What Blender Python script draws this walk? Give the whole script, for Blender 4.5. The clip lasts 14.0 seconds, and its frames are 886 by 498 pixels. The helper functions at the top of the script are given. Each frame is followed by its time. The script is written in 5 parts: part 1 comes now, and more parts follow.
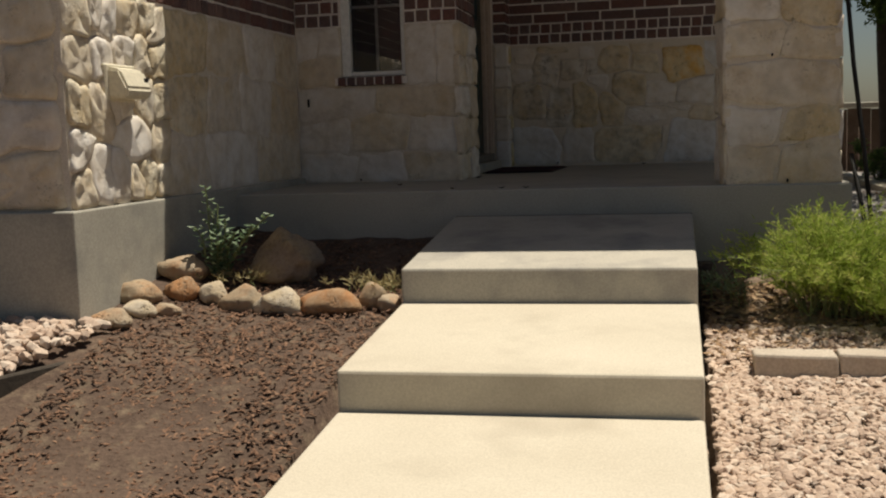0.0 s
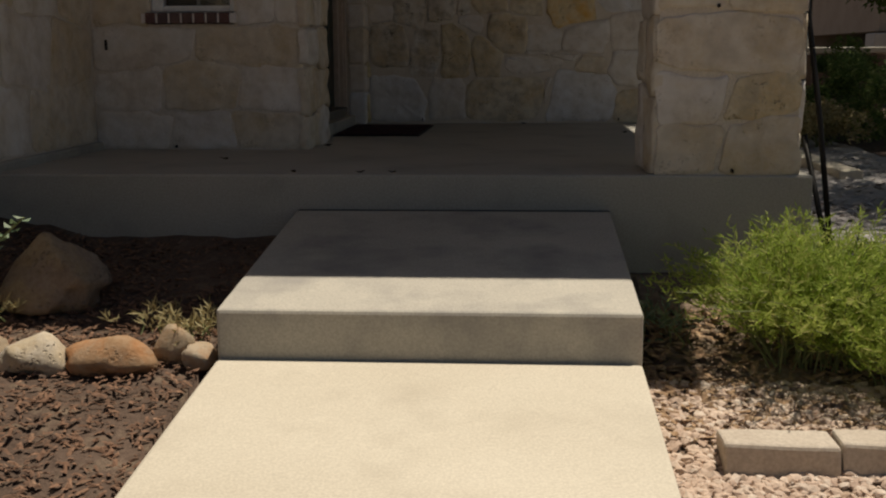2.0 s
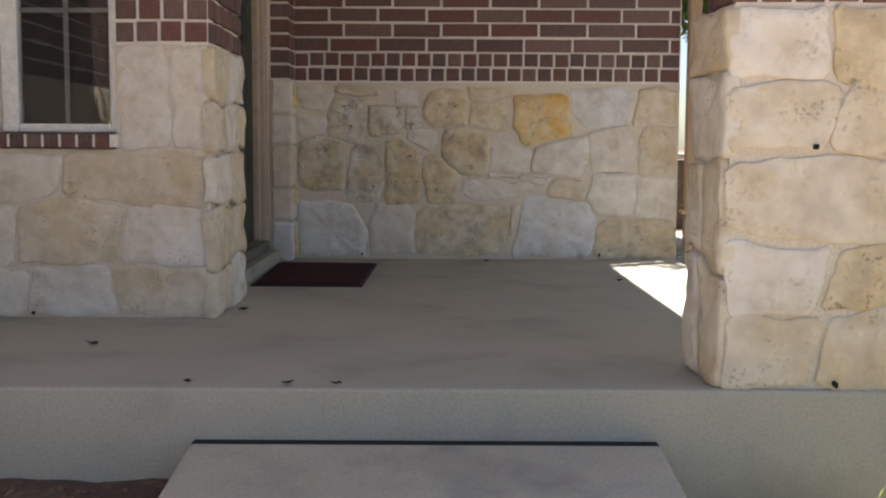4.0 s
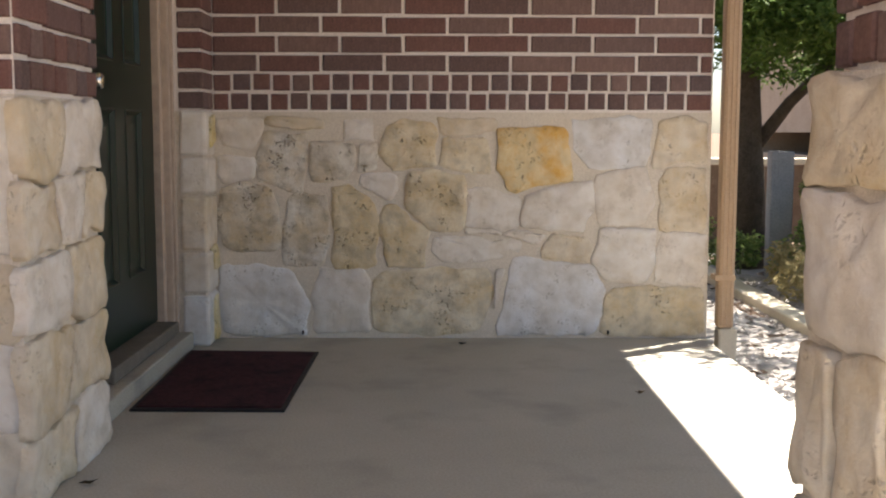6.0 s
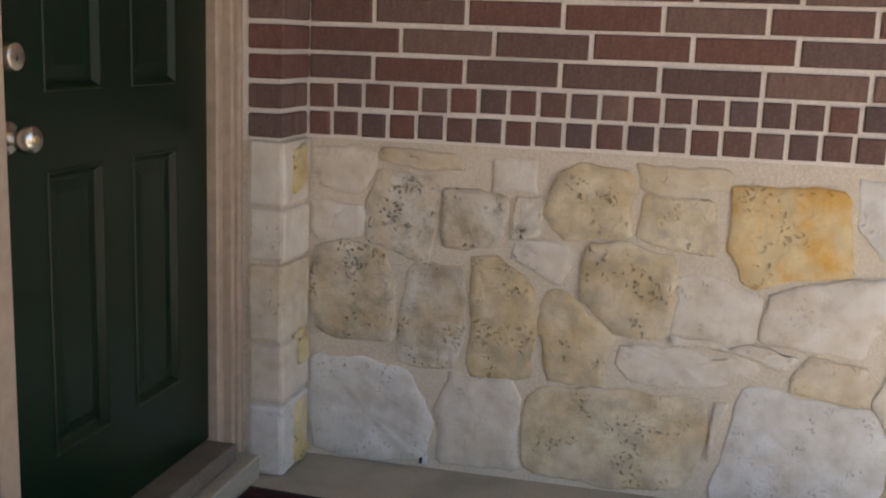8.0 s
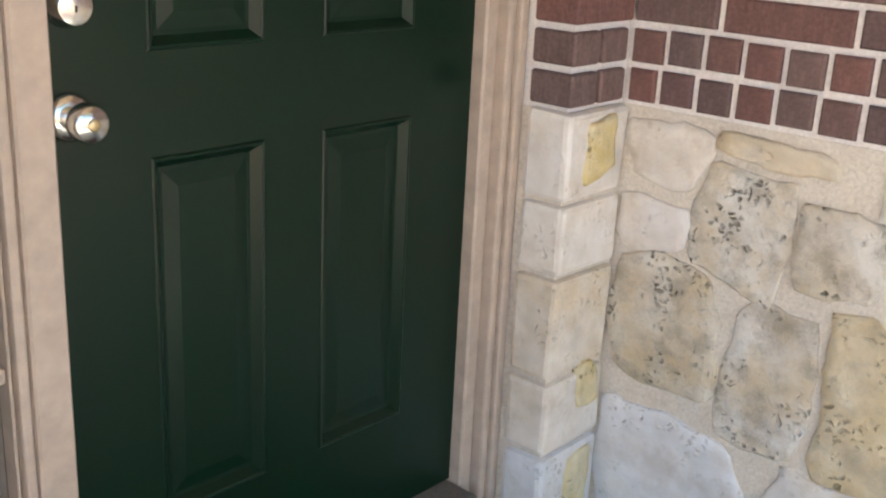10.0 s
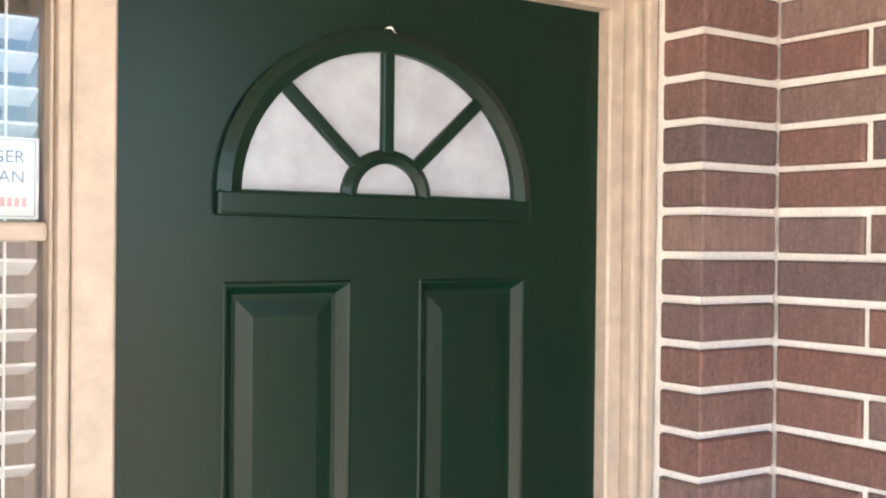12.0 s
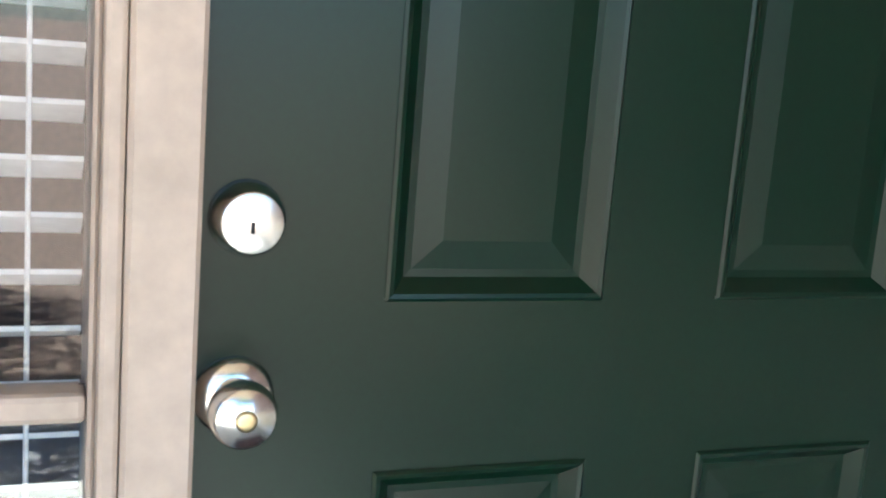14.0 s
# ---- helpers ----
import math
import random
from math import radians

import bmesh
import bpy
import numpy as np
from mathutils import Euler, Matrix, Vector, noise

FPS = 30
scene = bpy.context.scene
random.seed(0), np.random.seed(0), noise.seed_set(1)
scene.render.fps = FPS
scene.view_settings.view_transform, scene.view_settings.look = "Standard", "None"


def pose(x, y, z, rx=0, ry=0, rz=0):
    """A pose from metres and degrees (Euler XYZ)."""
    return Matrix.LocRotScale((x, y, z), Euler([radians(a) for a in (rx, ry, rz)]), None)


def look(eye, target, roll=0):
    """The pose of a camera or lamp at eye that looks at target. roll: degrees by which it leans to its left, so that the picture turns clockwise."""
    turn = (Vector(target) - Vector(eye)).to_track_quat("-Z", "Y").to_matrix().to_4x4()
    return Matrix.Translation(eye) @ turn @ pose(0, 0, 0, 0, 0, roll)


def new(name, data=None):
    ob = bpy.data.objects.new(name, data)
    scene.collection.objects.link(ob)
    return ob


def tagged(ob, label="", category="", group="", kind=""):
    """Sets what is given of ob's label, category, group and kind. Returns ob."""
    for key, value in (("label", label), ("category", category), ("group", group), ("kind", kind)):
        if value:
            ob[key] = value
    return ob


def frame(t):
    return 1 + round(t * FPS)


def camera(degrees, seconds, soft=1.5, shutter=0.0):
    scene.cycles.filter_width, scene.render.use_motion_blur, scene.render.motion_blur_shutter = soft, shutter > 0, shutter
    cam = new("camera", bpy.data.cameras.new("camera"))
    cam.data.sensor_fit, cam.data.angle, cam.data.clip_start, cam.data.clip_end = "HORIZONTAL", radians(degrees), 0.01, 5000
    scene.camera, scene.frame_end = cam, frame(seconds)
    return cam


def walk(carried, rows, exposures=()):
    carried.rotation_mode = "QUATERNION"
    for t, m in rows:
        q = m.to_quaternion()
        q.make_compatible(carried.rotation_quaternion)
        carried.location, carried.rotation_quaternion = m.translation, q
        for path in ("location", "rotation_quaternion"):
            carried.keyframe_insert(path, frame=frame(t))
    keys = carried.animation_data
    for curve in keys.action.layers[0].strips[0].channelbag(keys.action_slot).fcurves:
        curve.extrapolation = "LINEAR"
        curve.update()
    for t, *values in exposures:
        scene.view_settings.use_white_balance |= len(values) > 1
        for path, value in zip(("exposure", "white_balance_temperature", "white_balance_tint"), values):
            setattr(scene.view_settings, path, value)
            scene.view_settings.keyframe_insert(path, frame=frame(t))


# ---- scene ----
cam = camera(44.1, 14.0, 2.1)
PATH = [
    (0, (1.22, -8.43, 0.288), (0.807, -6.485, 0.075), -1.8),
    (0.5, (1.093, -8.177, 0.307), (0.798, -6.222, 0.003), -1.2),
    (1, (1.044, -7.834, 0.342), (0.81, -5.873, 0.023), -0.8),
    (1.5, (1.008, -7.481, 0.403), (0.827, -5.52, 0.057), -0.3),
    (2, (0.978, -7.104, 0.419), (0.841, -5.139, 0.074), -0.3),
    (2.5, (0.953, -6.763, 0.477), (0.838, -4.795, 0.14), -0.1),
    (3, (0.916, -6.455, 0.551), (0.823, -4.483, 0.233), 0.3),
    (3.5, (0.809, -6.115, 0.594), (0.788, -4.133, 0.321), 0.4),
    (4, (0.775, -5.784, 0.583), (0.778, -3.793, 0.4), 0.3),
    (6.5, (0.94, -4.057, 0.971), (0.955, -2.071, 0.732), 0.1),
    (7, (0.971, -3.623, 1.102), (0.913, -1.645, 0.81), 1.0),
    (7.5, (1.005, -3.223, 1.176), (0.777, -1.265, 0.837), 1.7),
    (8, (1.083, -2.864, 1.205), (0.625, -0.954, 0.827), 2.0),
    (8.5, (1.058, -2.534, 1.317), (0.403, -0.707, 0.833), 2.6),
    (9, (0.897, -2.303, 1.286), (0.113, -0.534, 0.782), 3.8),
    (9.2, (0.933, -2.202, 1.282), (0.027, -0.500, 0.751), 3.2),
    (11.3, (1.355, -1.558, 1.378), (-0.300, -0.526, 0.933), -0.6),
    (11.5, (1.351, -1.551, 1.373), (-0.339, -0.503, 1.155), -0.8),
    (12, (1.282, -1.586, 1.713), (-0.375, -0.466, 1.696), 0.6),
    (12.5, (1.317, -1.527, 1.726), (-0.386, -0.483, 1.829), 0.9),
    (13, (1.285, -1.450, 1.337), (-0.478, -0.510, 1.237), 0.2),
    (13.2, (1.157, -1.443, 1.348), (-0.574, -0.490, 1.042), 2.1),
    (13.5, (1.042, -1.378, 1.302), (-0.726, -0.501, 0.976), 2.0),
    (14, (0.690, -1.257, 1.290), (-1.150, -0.559, 0.932), 4.5),
]

EXPOSURES = [(0, 0.2, 6900, 9), (0.5, -0.05, 7000, 11), (1, -0.32, 7100, 12), (1.5, -0.15, 7000, 11), (2.5, 0.15, 6900, 11), (3.0, 0.85, 6700, 10), (3.5, 1.65, 6100, 8), (4, 2.38, 6500, 10), (6.5, 2.75, 6700, 13), (7.5, 2.7, 6700, 13), (8.2, 3.2, 6550, 12), (9, 3.98, 6250, 10), (11.4, 4.3, 6050, 8), (12, 4.9, 5700, 4), (12.5, 4.65, 5350, 1), (13, 4.7, 5400, 1), (14, 4.65, 5300, 3)]
walk(cam, [(t, look(eye, target, roll)) for t, eye, target, roll in PATH], EXPOSURES)

# ---- world and sun ----
SUN = Vector((0.22, 0.15, 1.0)).normalized()
world = bpy.data.worlds.new("world")
scene.world = world
world.use_nodes = True
wn = world.node_tree.nodes
sky = wn.new("ShaderNodeTexSky")
sky.sky_type = 'NISHITA'
sky.sun_disc = False
sky.sun_elevation = math.asin(SUN.z)
sky.sun_rotation = math.atan2(SUN.x, SUN.y)
world.node_tree.links.new(sky.outputs[0], wn["Background"].inputs[0])
wn["Background"].inputs[1].default_value = 0.036
sun = new("sun", bpy.data.lights.new("sun", 'SUN'))
sun.data.energy = 4.8
sun.data.angle = radians(0.53)
sun.data.color = (1.0, 0.95, 0.86)
sun.matrix_world = look(SUN * 30, (0, 0, 0))

# ---- materials ----
def mat_new(name):
    m = bpy.data.materials.new(name)
    m.use_nodes = True
    nt = m.node_tree
    return m, nt, nt.nodes["Principled BSDF"]


def node(nt, kind, **props):
    n = nt.nodes.new(kind)
    for k, v in props.items():
        n.inputs[k].default_value = v
    return n


def tex_space(nt):
    return nt.nodes.new("ShaderNodeTexCoord").outputs["Object"]


def noise_tex(nt, vec, scale, detail=6.0, rough=0.6):
    n = node(nt, "ShaderNodeTexNoise", Scale=scale, Detail=detail, Roughness=rough)
    nt.links.new(vec, n.inputs["Vector"])
    return n.outputs["Fac"]


def ramp(nt, fac, stops):
    r = nt.nodes.new("ShaderNodeValToRGB")
    el = r.color_ramp.elements
    while len(el) < len(stops):
        el.new(0.5)
    for e, (p, c) in zip(el, stops):
        e.position, e.color = p, (*c, 1)
    nt.links.new(fac, r.inputs[0])
    return r.outputs[0]


def mix(nt, fac, a, b, mode='MIX'):
    n = nt.nodes.new("ShaderNodeMix")
    n.data_type, n.blend_type = 'RGBA', mode
    for sock, val in ((n.inputs[0], fac), (n.inputs[6], a), (n.inputs[7], b)):
        if isinstance(val, (int, float)):
            sock.default_value = val
        elif isinstance(val, tuple):
            sock.default_value = (*val, 1)
        else:
            nt.links.new(val, sock)
    return n.outputs[2]


def bump(nt, bsdf, height, strength, dist=0.01):
    b = node(nt, "ShaderNodeBump", Strength=strength, Distance=dist)
    nt.links.new(height, b.inputs["Height"])
    nt.links.new(b.outputs[0], bsdf.inputs["Normal"])


def by_object(nt, stops):
    info = nt.nodes.new("ShaderNodeObjectInfo")
    return ramp(nt, info.outputs["Random"], stops), info.outputs["Random"]


def surface(name, dark, light, scale=8.0, grain=90.0, rough=0.85, bumps=0.3, dist=0.01, stain=None, spec=0.3, per_island=False):
    """A mineral or painted surface: two scales of variation and a fine relief."""
    m, nt, b = mat_new(name)
    v = tex_space(nt)
    big = noise_tex(nt, v, scale)
    fine = noise_tex(nt, v, grain, 4.0)
    col = ramp(nt, big, [(0.3, dark), (0.7, light)])
    col = mix(nt, 0.35, col, ramp(nt, fine, [(0.35, tuple(c * 0.72 for c in dark)), (0.65, tuple(min(1, c * 1.08) for c in light))]))
    if stain:
        spots = ramp(nt, noise_tex(nt, v, stain[1], 3.0), [(0.52, (0, 0, 0)), (0.72, (1, 1, 1))])
        sep = nt.nodes.new("ShaderNodeSeparateColor")
        nt.links.new(spots, sep.inputs[0])
        mul = nt.nodes.new("ShaderNodeMath")
        mul.operation = 'MULTIPLY'
        mul.inputs[1].default_value = stain[2]
        nt.links.new(sep.outputs[0], mul.inputs[0])
        col = mix(nt, mul.outputs[0], col, stain[0])
    if per_island:
        geo = nt.nodes.new("ShaderNodeNewGeometry")
        col = mix(nt, 0.75, col, ramp(nt, geo.outputs["Random Per Island"], per_island), 'MULTIPLY')
    nt.links.new(col, b.inputs["Base Color"])
    b.inputs["Roughness"].default_value = rough
    b.inputs["Specular IOR Level"].default_value = spec
    hgt = mix(nt, 0.5, big, fine)
    bump(nt, b, hgt, bumps, dist)
    return m


def grey(nt, col):
    sep = nt.nodes.new("ShaderNodeSeparateColor")
    nt.links.new(col, sep.inputs[0])
    return sep.outputs[0]


def times(nt, a, b):
    n = nt.nodes.new("ShaderNodeMath")
    n.operation = 'MULTIPLY'
    for sock, val in zip(n.inputs, (a, b)):
        if isinstance(val, (int, float)):
            sock.default_value = val
        else:
            nt.links.new(val, sock)
    return n.outputs[0]


def limestone(name, tones, pits=0.35, bumps=0.55, yellow=0.3, lichen=0.2, stain=(0.56, 0.40, 0.17)):
    """Rough-cut limestone: tone by stone, cloudy blotches, ochre stains, dark pits and a rough face."""
    m, nt, b = mat_new(name)
    v = tex_space(nt)
    base, rnd = by_object(nt, tones)
    blot = noise_tex(nt, v, 8.0, 8.0, 0.65)
    col = mix(nt, 0.7, base, ramp(nt, blot, [(0.30, (0.62, 0.56, 0.49)), (0.46, (0.90, 0.87, 0.83)), (0.60, (1.0, 1.0, 1.0))]), 'MULTIPLY')
    och = grey(nt, ramp(nt, noise_tex(nt, v, 6.1, 7.0, 0.68), [(0.44, (0, 0, 0)), (0.62, (1, 1, 1))]))
    col = mix(nt, times(nt, och, yellow), col, stain)
    gr = grey(nt, ramp(nt, noise_tex(nt, v, 15.0, 8.0, 0.75), [(0.47, (0, 0, 0)), (0.62, (1, 1, 1))]))
    col = mix(nt, times(nt, gr, lichen), col, (0.29, 0.25, 0.19))
    fine = noise_tex(nt, v, 60.0, 8.0, 0.7)
    warp = nt.nodes.new("ShaderNodeVectorMath")
    warp.operation = 'ADD'
    wob = node(nt, "ShaderNodeTexNoise", Scale=25.0, Detail=3.0)
    nt.links.new(v, wob.inputs["Vector"])
    sc = nt.nodes.new("ShaderNodeVectorMath")
    sc.operation = 'SCALE'
    sc.inputs["Scale"].default_value = 0.05
    nt.links.new(wob.outputs["Color"], sc.inputs[0])
    nt.links.new(v, warp.inputs[0])
    nt.links.new(sc.outputs[0], warp.inputs[1])
    vor = node(nt, "ShaderNodeTexVoronoi", Scale=62.0)
    nt.links.new(warp.outputs[0], vor.inputs["Vector"])
    hole = grey(nt, ramp(nt, vor.outputs["Distance"], [(0.12, (1, 1, 1)), (0.40, (0, 0, 0))]))
    patch = grey(nt, ramp(nt, noise_tex(nt, v, 9.0, 4.0), [(0.50, (0, 0, 0)), (0.62, (1, 1, 1))]))
    pit = times(nt, hole, patch)
    col = mix(nt, times(nt, pit, pits), col, (0.20, 0.16, 0.11))
    col = mix(nt, 0.5, col, ramp(nt, fine, [(0.3, (0.25, 0.23, 0.2)), (0.7, (0.75, 0.74, 0.72))]), 'SOFT_LIGHT')
    nt.links.new(col, b.inputs["Base Color"])
    b.inputs["Roughness"].default_value = 0.92
    b.inputs["Specular IOR Level"].default_value = 0.2
    inv = nt.nodes.new("ShaderNodeMath")
    inv.operation = 'SUBTRACT'
    inv.inputs[0].default_value = 1.0
    nt.links.new(times(nt, pit, min(1.0, pits * 1.5)), inv.inputs[1])
    bump(nt, b, mix(nt, 0.5, mix(nt, 0.5, blot, fine), inv.outputs[0]), bumps, 0.022)
    return m


def plain(name, color, rough=0.5, metal=0.0, spec=0.5, coat=0.0, bumps=0.0, grain=60.0):
    m, nt, b = mat_new(name)
    v = tex_space(nt)
    n = noise_tex(nt, v, grain, 4.0)
    nt.links.new(ramp(nt, n, [(0.3, tuple(c * 0.86 for c in color)), (0.7, tuple(min(1, c * 1.1) for c in color))]), b.inputs["Base Color"])
    b.inputs["Roughness"].default_value = rough
    b.inputs["Metallic"].default_value = metal
    b.inputs["Specular IOR Level"].default_value = spec
    b.inputs["Coat Weight"].default_value = coat
    b.inputs["Coat Roughness"].default_value = 0.15
    if bumps:
        bump(nt, b, n, bumps, 0.004)
    return m


M_WHITE = limestone("limestone_white", [(0.0, (0.74, 0.69, 0.63)), (0.5, (0.80, 0.76, 0.71)), (1.0, (0.72, 0.68, 0.64))], 0.25, 0.5, 0.18, 0.18)
M_BLUE = limestone("limestone_bluish", [(0.0, (0.70, 0.70, 0.71)), (1.0, (0.77, 0.77, 0.78))], 0.45, 0.5, 0.10, 0.30)
M_YELLOW = limestone("limestone_yellow", [(0.0, (0.72, 0.62, 0.44)), (0.5, (0.75, 0.67, 0.52)), (1.0, (0.76, 0.70, 0.58))], 0.5, 0.9, 0.6, 0.5, (0.60, 0.44, 0.22))
M_OCHRE = limestone("limestone_ochre", [(0.0, (0.76, 0.62, 0.38)), (1.0, (0.78, 0.64, 0.42))], 0.5, 0.8, 0.9, 0.25, (0.70, 0.40, 0.10))
M_GREY = limestone("limestone_grey", [(0.0, (0.70, 0.65, 0.56)), (1.0, (0.76, 0.73, 0.68))], 0.85, 1.0, 0.5, 0.7)
M_CREAM = limestone("limestone_cream", [(0.0, (0.72, 0.64, 0.52)), (0.4, (0.76, 0.70, 0.60)), (0.7, (0.70, 0.62, 0.50)), (1.0, (0.75, 0.69, 0.61))], 0.35, 0.6, 0.4, 0.3)
M_PITTED = limestone("limestone_pitted", [(0.0, (0.76, 0.68, 0.46)), (1.0, (0.78, 0.70, 0.50))], 0.9, 1.0, 0.7, 0.3, (0.64, 0.48, 0.16))
M_MORTAR = surface("stone_mortar", (0.62, 0.54, 0.44), (0.74, 0.67, 0.57), 8.0, 130.0, 0.95, 0.6, 0.012, ((0.42, 0.33, 0.22), 8.0, 0.35))
M_JOINT = surface("brick_mortar", (0.76, 0.69, 0.63), (0.86, 0.80, 0.75), 9.0, 150.0, 0.95, 0.5)
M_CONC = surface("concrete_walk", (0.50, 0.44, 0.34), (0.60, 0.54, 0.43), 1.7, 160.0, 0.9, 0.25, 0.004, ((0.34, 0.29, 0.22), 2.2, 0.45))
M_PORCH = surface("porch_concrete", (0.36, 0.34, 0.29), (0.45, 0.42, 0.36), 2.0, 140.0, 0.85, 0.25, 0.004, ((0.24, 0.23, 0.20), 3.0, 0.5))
M_FOUND = surface("foundation_concrete", (0.34, 0.32, 0.27), (0.46, 0.43, 0.36), 2.6, 120.0, 0.92, 0.35, 0.006, ((0.20, 0.20, 0.18), 3.4, 0.6))
M_TAN = plain("tan_paint", (0.445, 0.355, 0.28), 0.5, 0.0, 0.4, 0.0, 0.06, 24.0)
M_SOFFIT = surface("soffit_paint", (0.56, 0.48, 0.36), (0.60, 0.52, 0.40), 2.0, 150.0, 0.7, 0.1, 0.003)
M_PIPE = surface("downspout_paint", (0.42, 0.29, 0.18), (0.47, 0.33, 0.21), 5.0, 160.0, 0.55, 0.1, 0.002)
M_SHINGLE = surface("roof_shingle", (0.10, 0.085, 0.07), (0.17, 0.145, 0.12), 4.0, 60.0, 0.95, 0.6)
M_SOIL = surface("garden_soil", (0.070, 0.045, 0.032), (0.135, 0.090, 0.065), 2.2, 45.0, 1.0, 1.0, 0.03, ((0.24, 0.18, 0.12), 14.0, 0.5))
M_GRAVELBED = surface("gravel_bed", (0.14, 0.095, 0.065), (0.28, 0.21, 0.15), 9.0, 40.0, 1.0, 1.0, 0.03)
M_DARK = surface("unlit_room_sheet", (0.02, 0.02, 0.02), (0.03, 0.03, 0.028), 2.0, 40.0, 0.9, 0.1)
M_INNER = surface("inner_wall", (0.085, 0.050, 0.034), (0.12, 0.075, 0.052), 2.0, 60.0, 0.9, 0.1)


def brick_material():
    m, nt, b = mat_new("red_brown_brick")
    v = tex_space(nt)
    base, rnd = by_object(nt, [(0.0, (0.086, 0.066, 0.067)), (0.15, (0.127, 0.079, 0.071)), (0.3, (0.149, 0.072, 0.061)), (0.45, (0.121, 0.084, 0.078)), (0.6, (0.190, 0.126, 0.110)), (0.7, (0.138, 0.096, 0.090)), (0.82, (0.092, 0.072, 0.076)), (0.92, (0.172, 0.077, 0.066)), (1.0, (0.132, 0.082, 0.071))])
    mp = node(nt, "ShaderNodeMapping", Scale=(26.0, 26.0, 5.0))
    nt.links.new(v, mp.inputs["Vector"])
    streak = noise_tex(nt, mp.outputs[0], 2.6, 5.0, 0.65)
    col = mix(nt, 0.6, base, ramp(nt, streak, [(0.25, (0.22, 0.20, 0.21)), (0.5, (0.52, 0.50, 0.50)), (0.75, (0.88, 0.82, 0.80))]), 'OVERLAY')
    fine = noise_tex(nt, v, 120.0, 4.0)
    col = mix(nt, 0.25, col, ramp(nt, fine, [(0.3, (0.05, 0.03, 0.03)), (0.7, (0.30, 0.19, 0.16))]))
    nt.links.new(col, b.inputs["Base Color"])
    b.inputs["Roughness"].default_value = 0.88
    b.inputs["Specular IOR Level"].default_value = 0.25
    bump(nt, b, mix(nt, 0.5, streak, fine), 0.4, 0.006)
    return m


M_BRICK = brick_material()


def glass_material(name, tint=(1, 1, 1), rough=0.0):
    m, nt, b = mat_new(name)
    b.inputs["Base Color"].default_value = (*tint, 1)
    b.inputs["Roughness"].default_value = rough
    b.inputs["Transmission Weight"].default_value = 1.0
    b.inputs["IOR"].default_value = 1.5
    return m


M_DOOR = plain("dark_green_gloss_paint", (0.0022, 0.0145, 0.0068), 0.30, 0.0, 0.28, 0.0, 0.02, 160.0)
M_NICKEL = plain("satin_nickel", (0.70, 0.68, 0.64), 0.22, 1.0)
M_WHITEPAINT = plain("white_vinyl", (0.74, 0.74, 0.72), 0.4)
M_GLASS = glass_material("window_glass")
M_FROST = glass_material("frosted_glass", (0.95, 0.97, 1.0), 0.45)
M_MAT = surface("maroon_mat", (0.016, 0.010, 0.012), (0.085, 0.030, 0.036), 55.0, 260.0, 0.95, 0.8, 0.004, ((0.010, 0.008, 0.009), 9.0, 0.8), 0.15)
M_RUBBER = plain("black_rubber", (0.012, 0.011, 0.012), 0.7, 0.0, 0.3, 0.0, 0.3, 200.0)
M_IRON = plain("black_iron", (0.02, 0.018, 0.016), 0.55, 0.6, 0.4, 0.0, 0.3, 90.0)

# ---- building helpers ----
def link_bm(name, bm, material, parent=None, smooth=False):
    me = bpy.data.meshes.new(name)
    bmesh.ops.recalc_face_normals(bm, faces=bm.faces[:])
    bm.to_mesh(me)
    bm.free()
    me.materials.append(material)
    if smooth:
        for p in me.polygons:
            p.use_smooth = True
    ob = new(name, me)
    ob.parent = parent
    return ob


def part(name, bm, material, parent, label="", smooth=False):
    ob = link_bm(name, bm, material, parent, smooth)
    if label:
        tagged(ob, label)
    return ob


def thing(name, at, label, category, group=""):
    ob = new(name)
    ob.location = at
    ob.empty_display_size = 0.1
    bpy.context.view_layer.update()
    return tagged(ob, label, category, group)


def box(bm, lo, hi, bev=0.0, seg=1):
    """Adds a box between two corners, its edges rounded by bev."""
    r = bmesh.ops.create_cube(bm, size=1.0)
    lo, hi = Vector(lo), Vector(hi)
    for v in r["verts"]:
        v.co = Vector(((lo[i] + hi[i]) / 2 + v.co[i] * (hi[i] - lo[i]) for i in range(3)))
    if bev > 0:
        es = list({e for v in r["verts"] for e in v.link_edges})
        bmesh.ops.bevel(bm, geom=es, offset=bev, segments=seg, affect='EDGES', profile=0.5)
    return bm


def boxes(*specs, bev=0.0, seg=1):
    bm = bmesh.new()
    for lo, hi in specs:
        box(bm, lo, hi, bev, seg)
    return bm


def tube(bm, pts, r0, r1=None, sides=8, cap=True):
    """A tapered tube along points."""
    r1 = r0 if r1 is None else r1
    rings = []
    for i, p in enumerate(pts):
        p = Vector(p)
        d = (Vector(pts[min(i + 1, len(pts) - 1)]) - Vector(pts[max(i - 1, 0)])).normalized()
        a = d.orthogonal().normalized() if abs(d.z) > 0.9 else d.cross(Vector((0, 0, 1))).normalized()
        b = d.cross(a)
        r = r0 + (r1 - r0) * i / max(1, len(pts) - 1)
        rings.append([bm.verts.new(p + (a * math.cos(k * 2 * math.pi / sides) + b * math.sin(k * 2 * math.pi / sides)) * r) for k in range(sides)])
    for x, y in zip(rings, rings[1:]):
        for k in range(sides):
            bm.faces.new((x[k], x[(k + 1) % sides], y[(k + 1) % sides], y[k]))
    if cap:
        bm.faces.new(rings[0][::-1])
        bm.faces.new(rings[-1])
    return bm


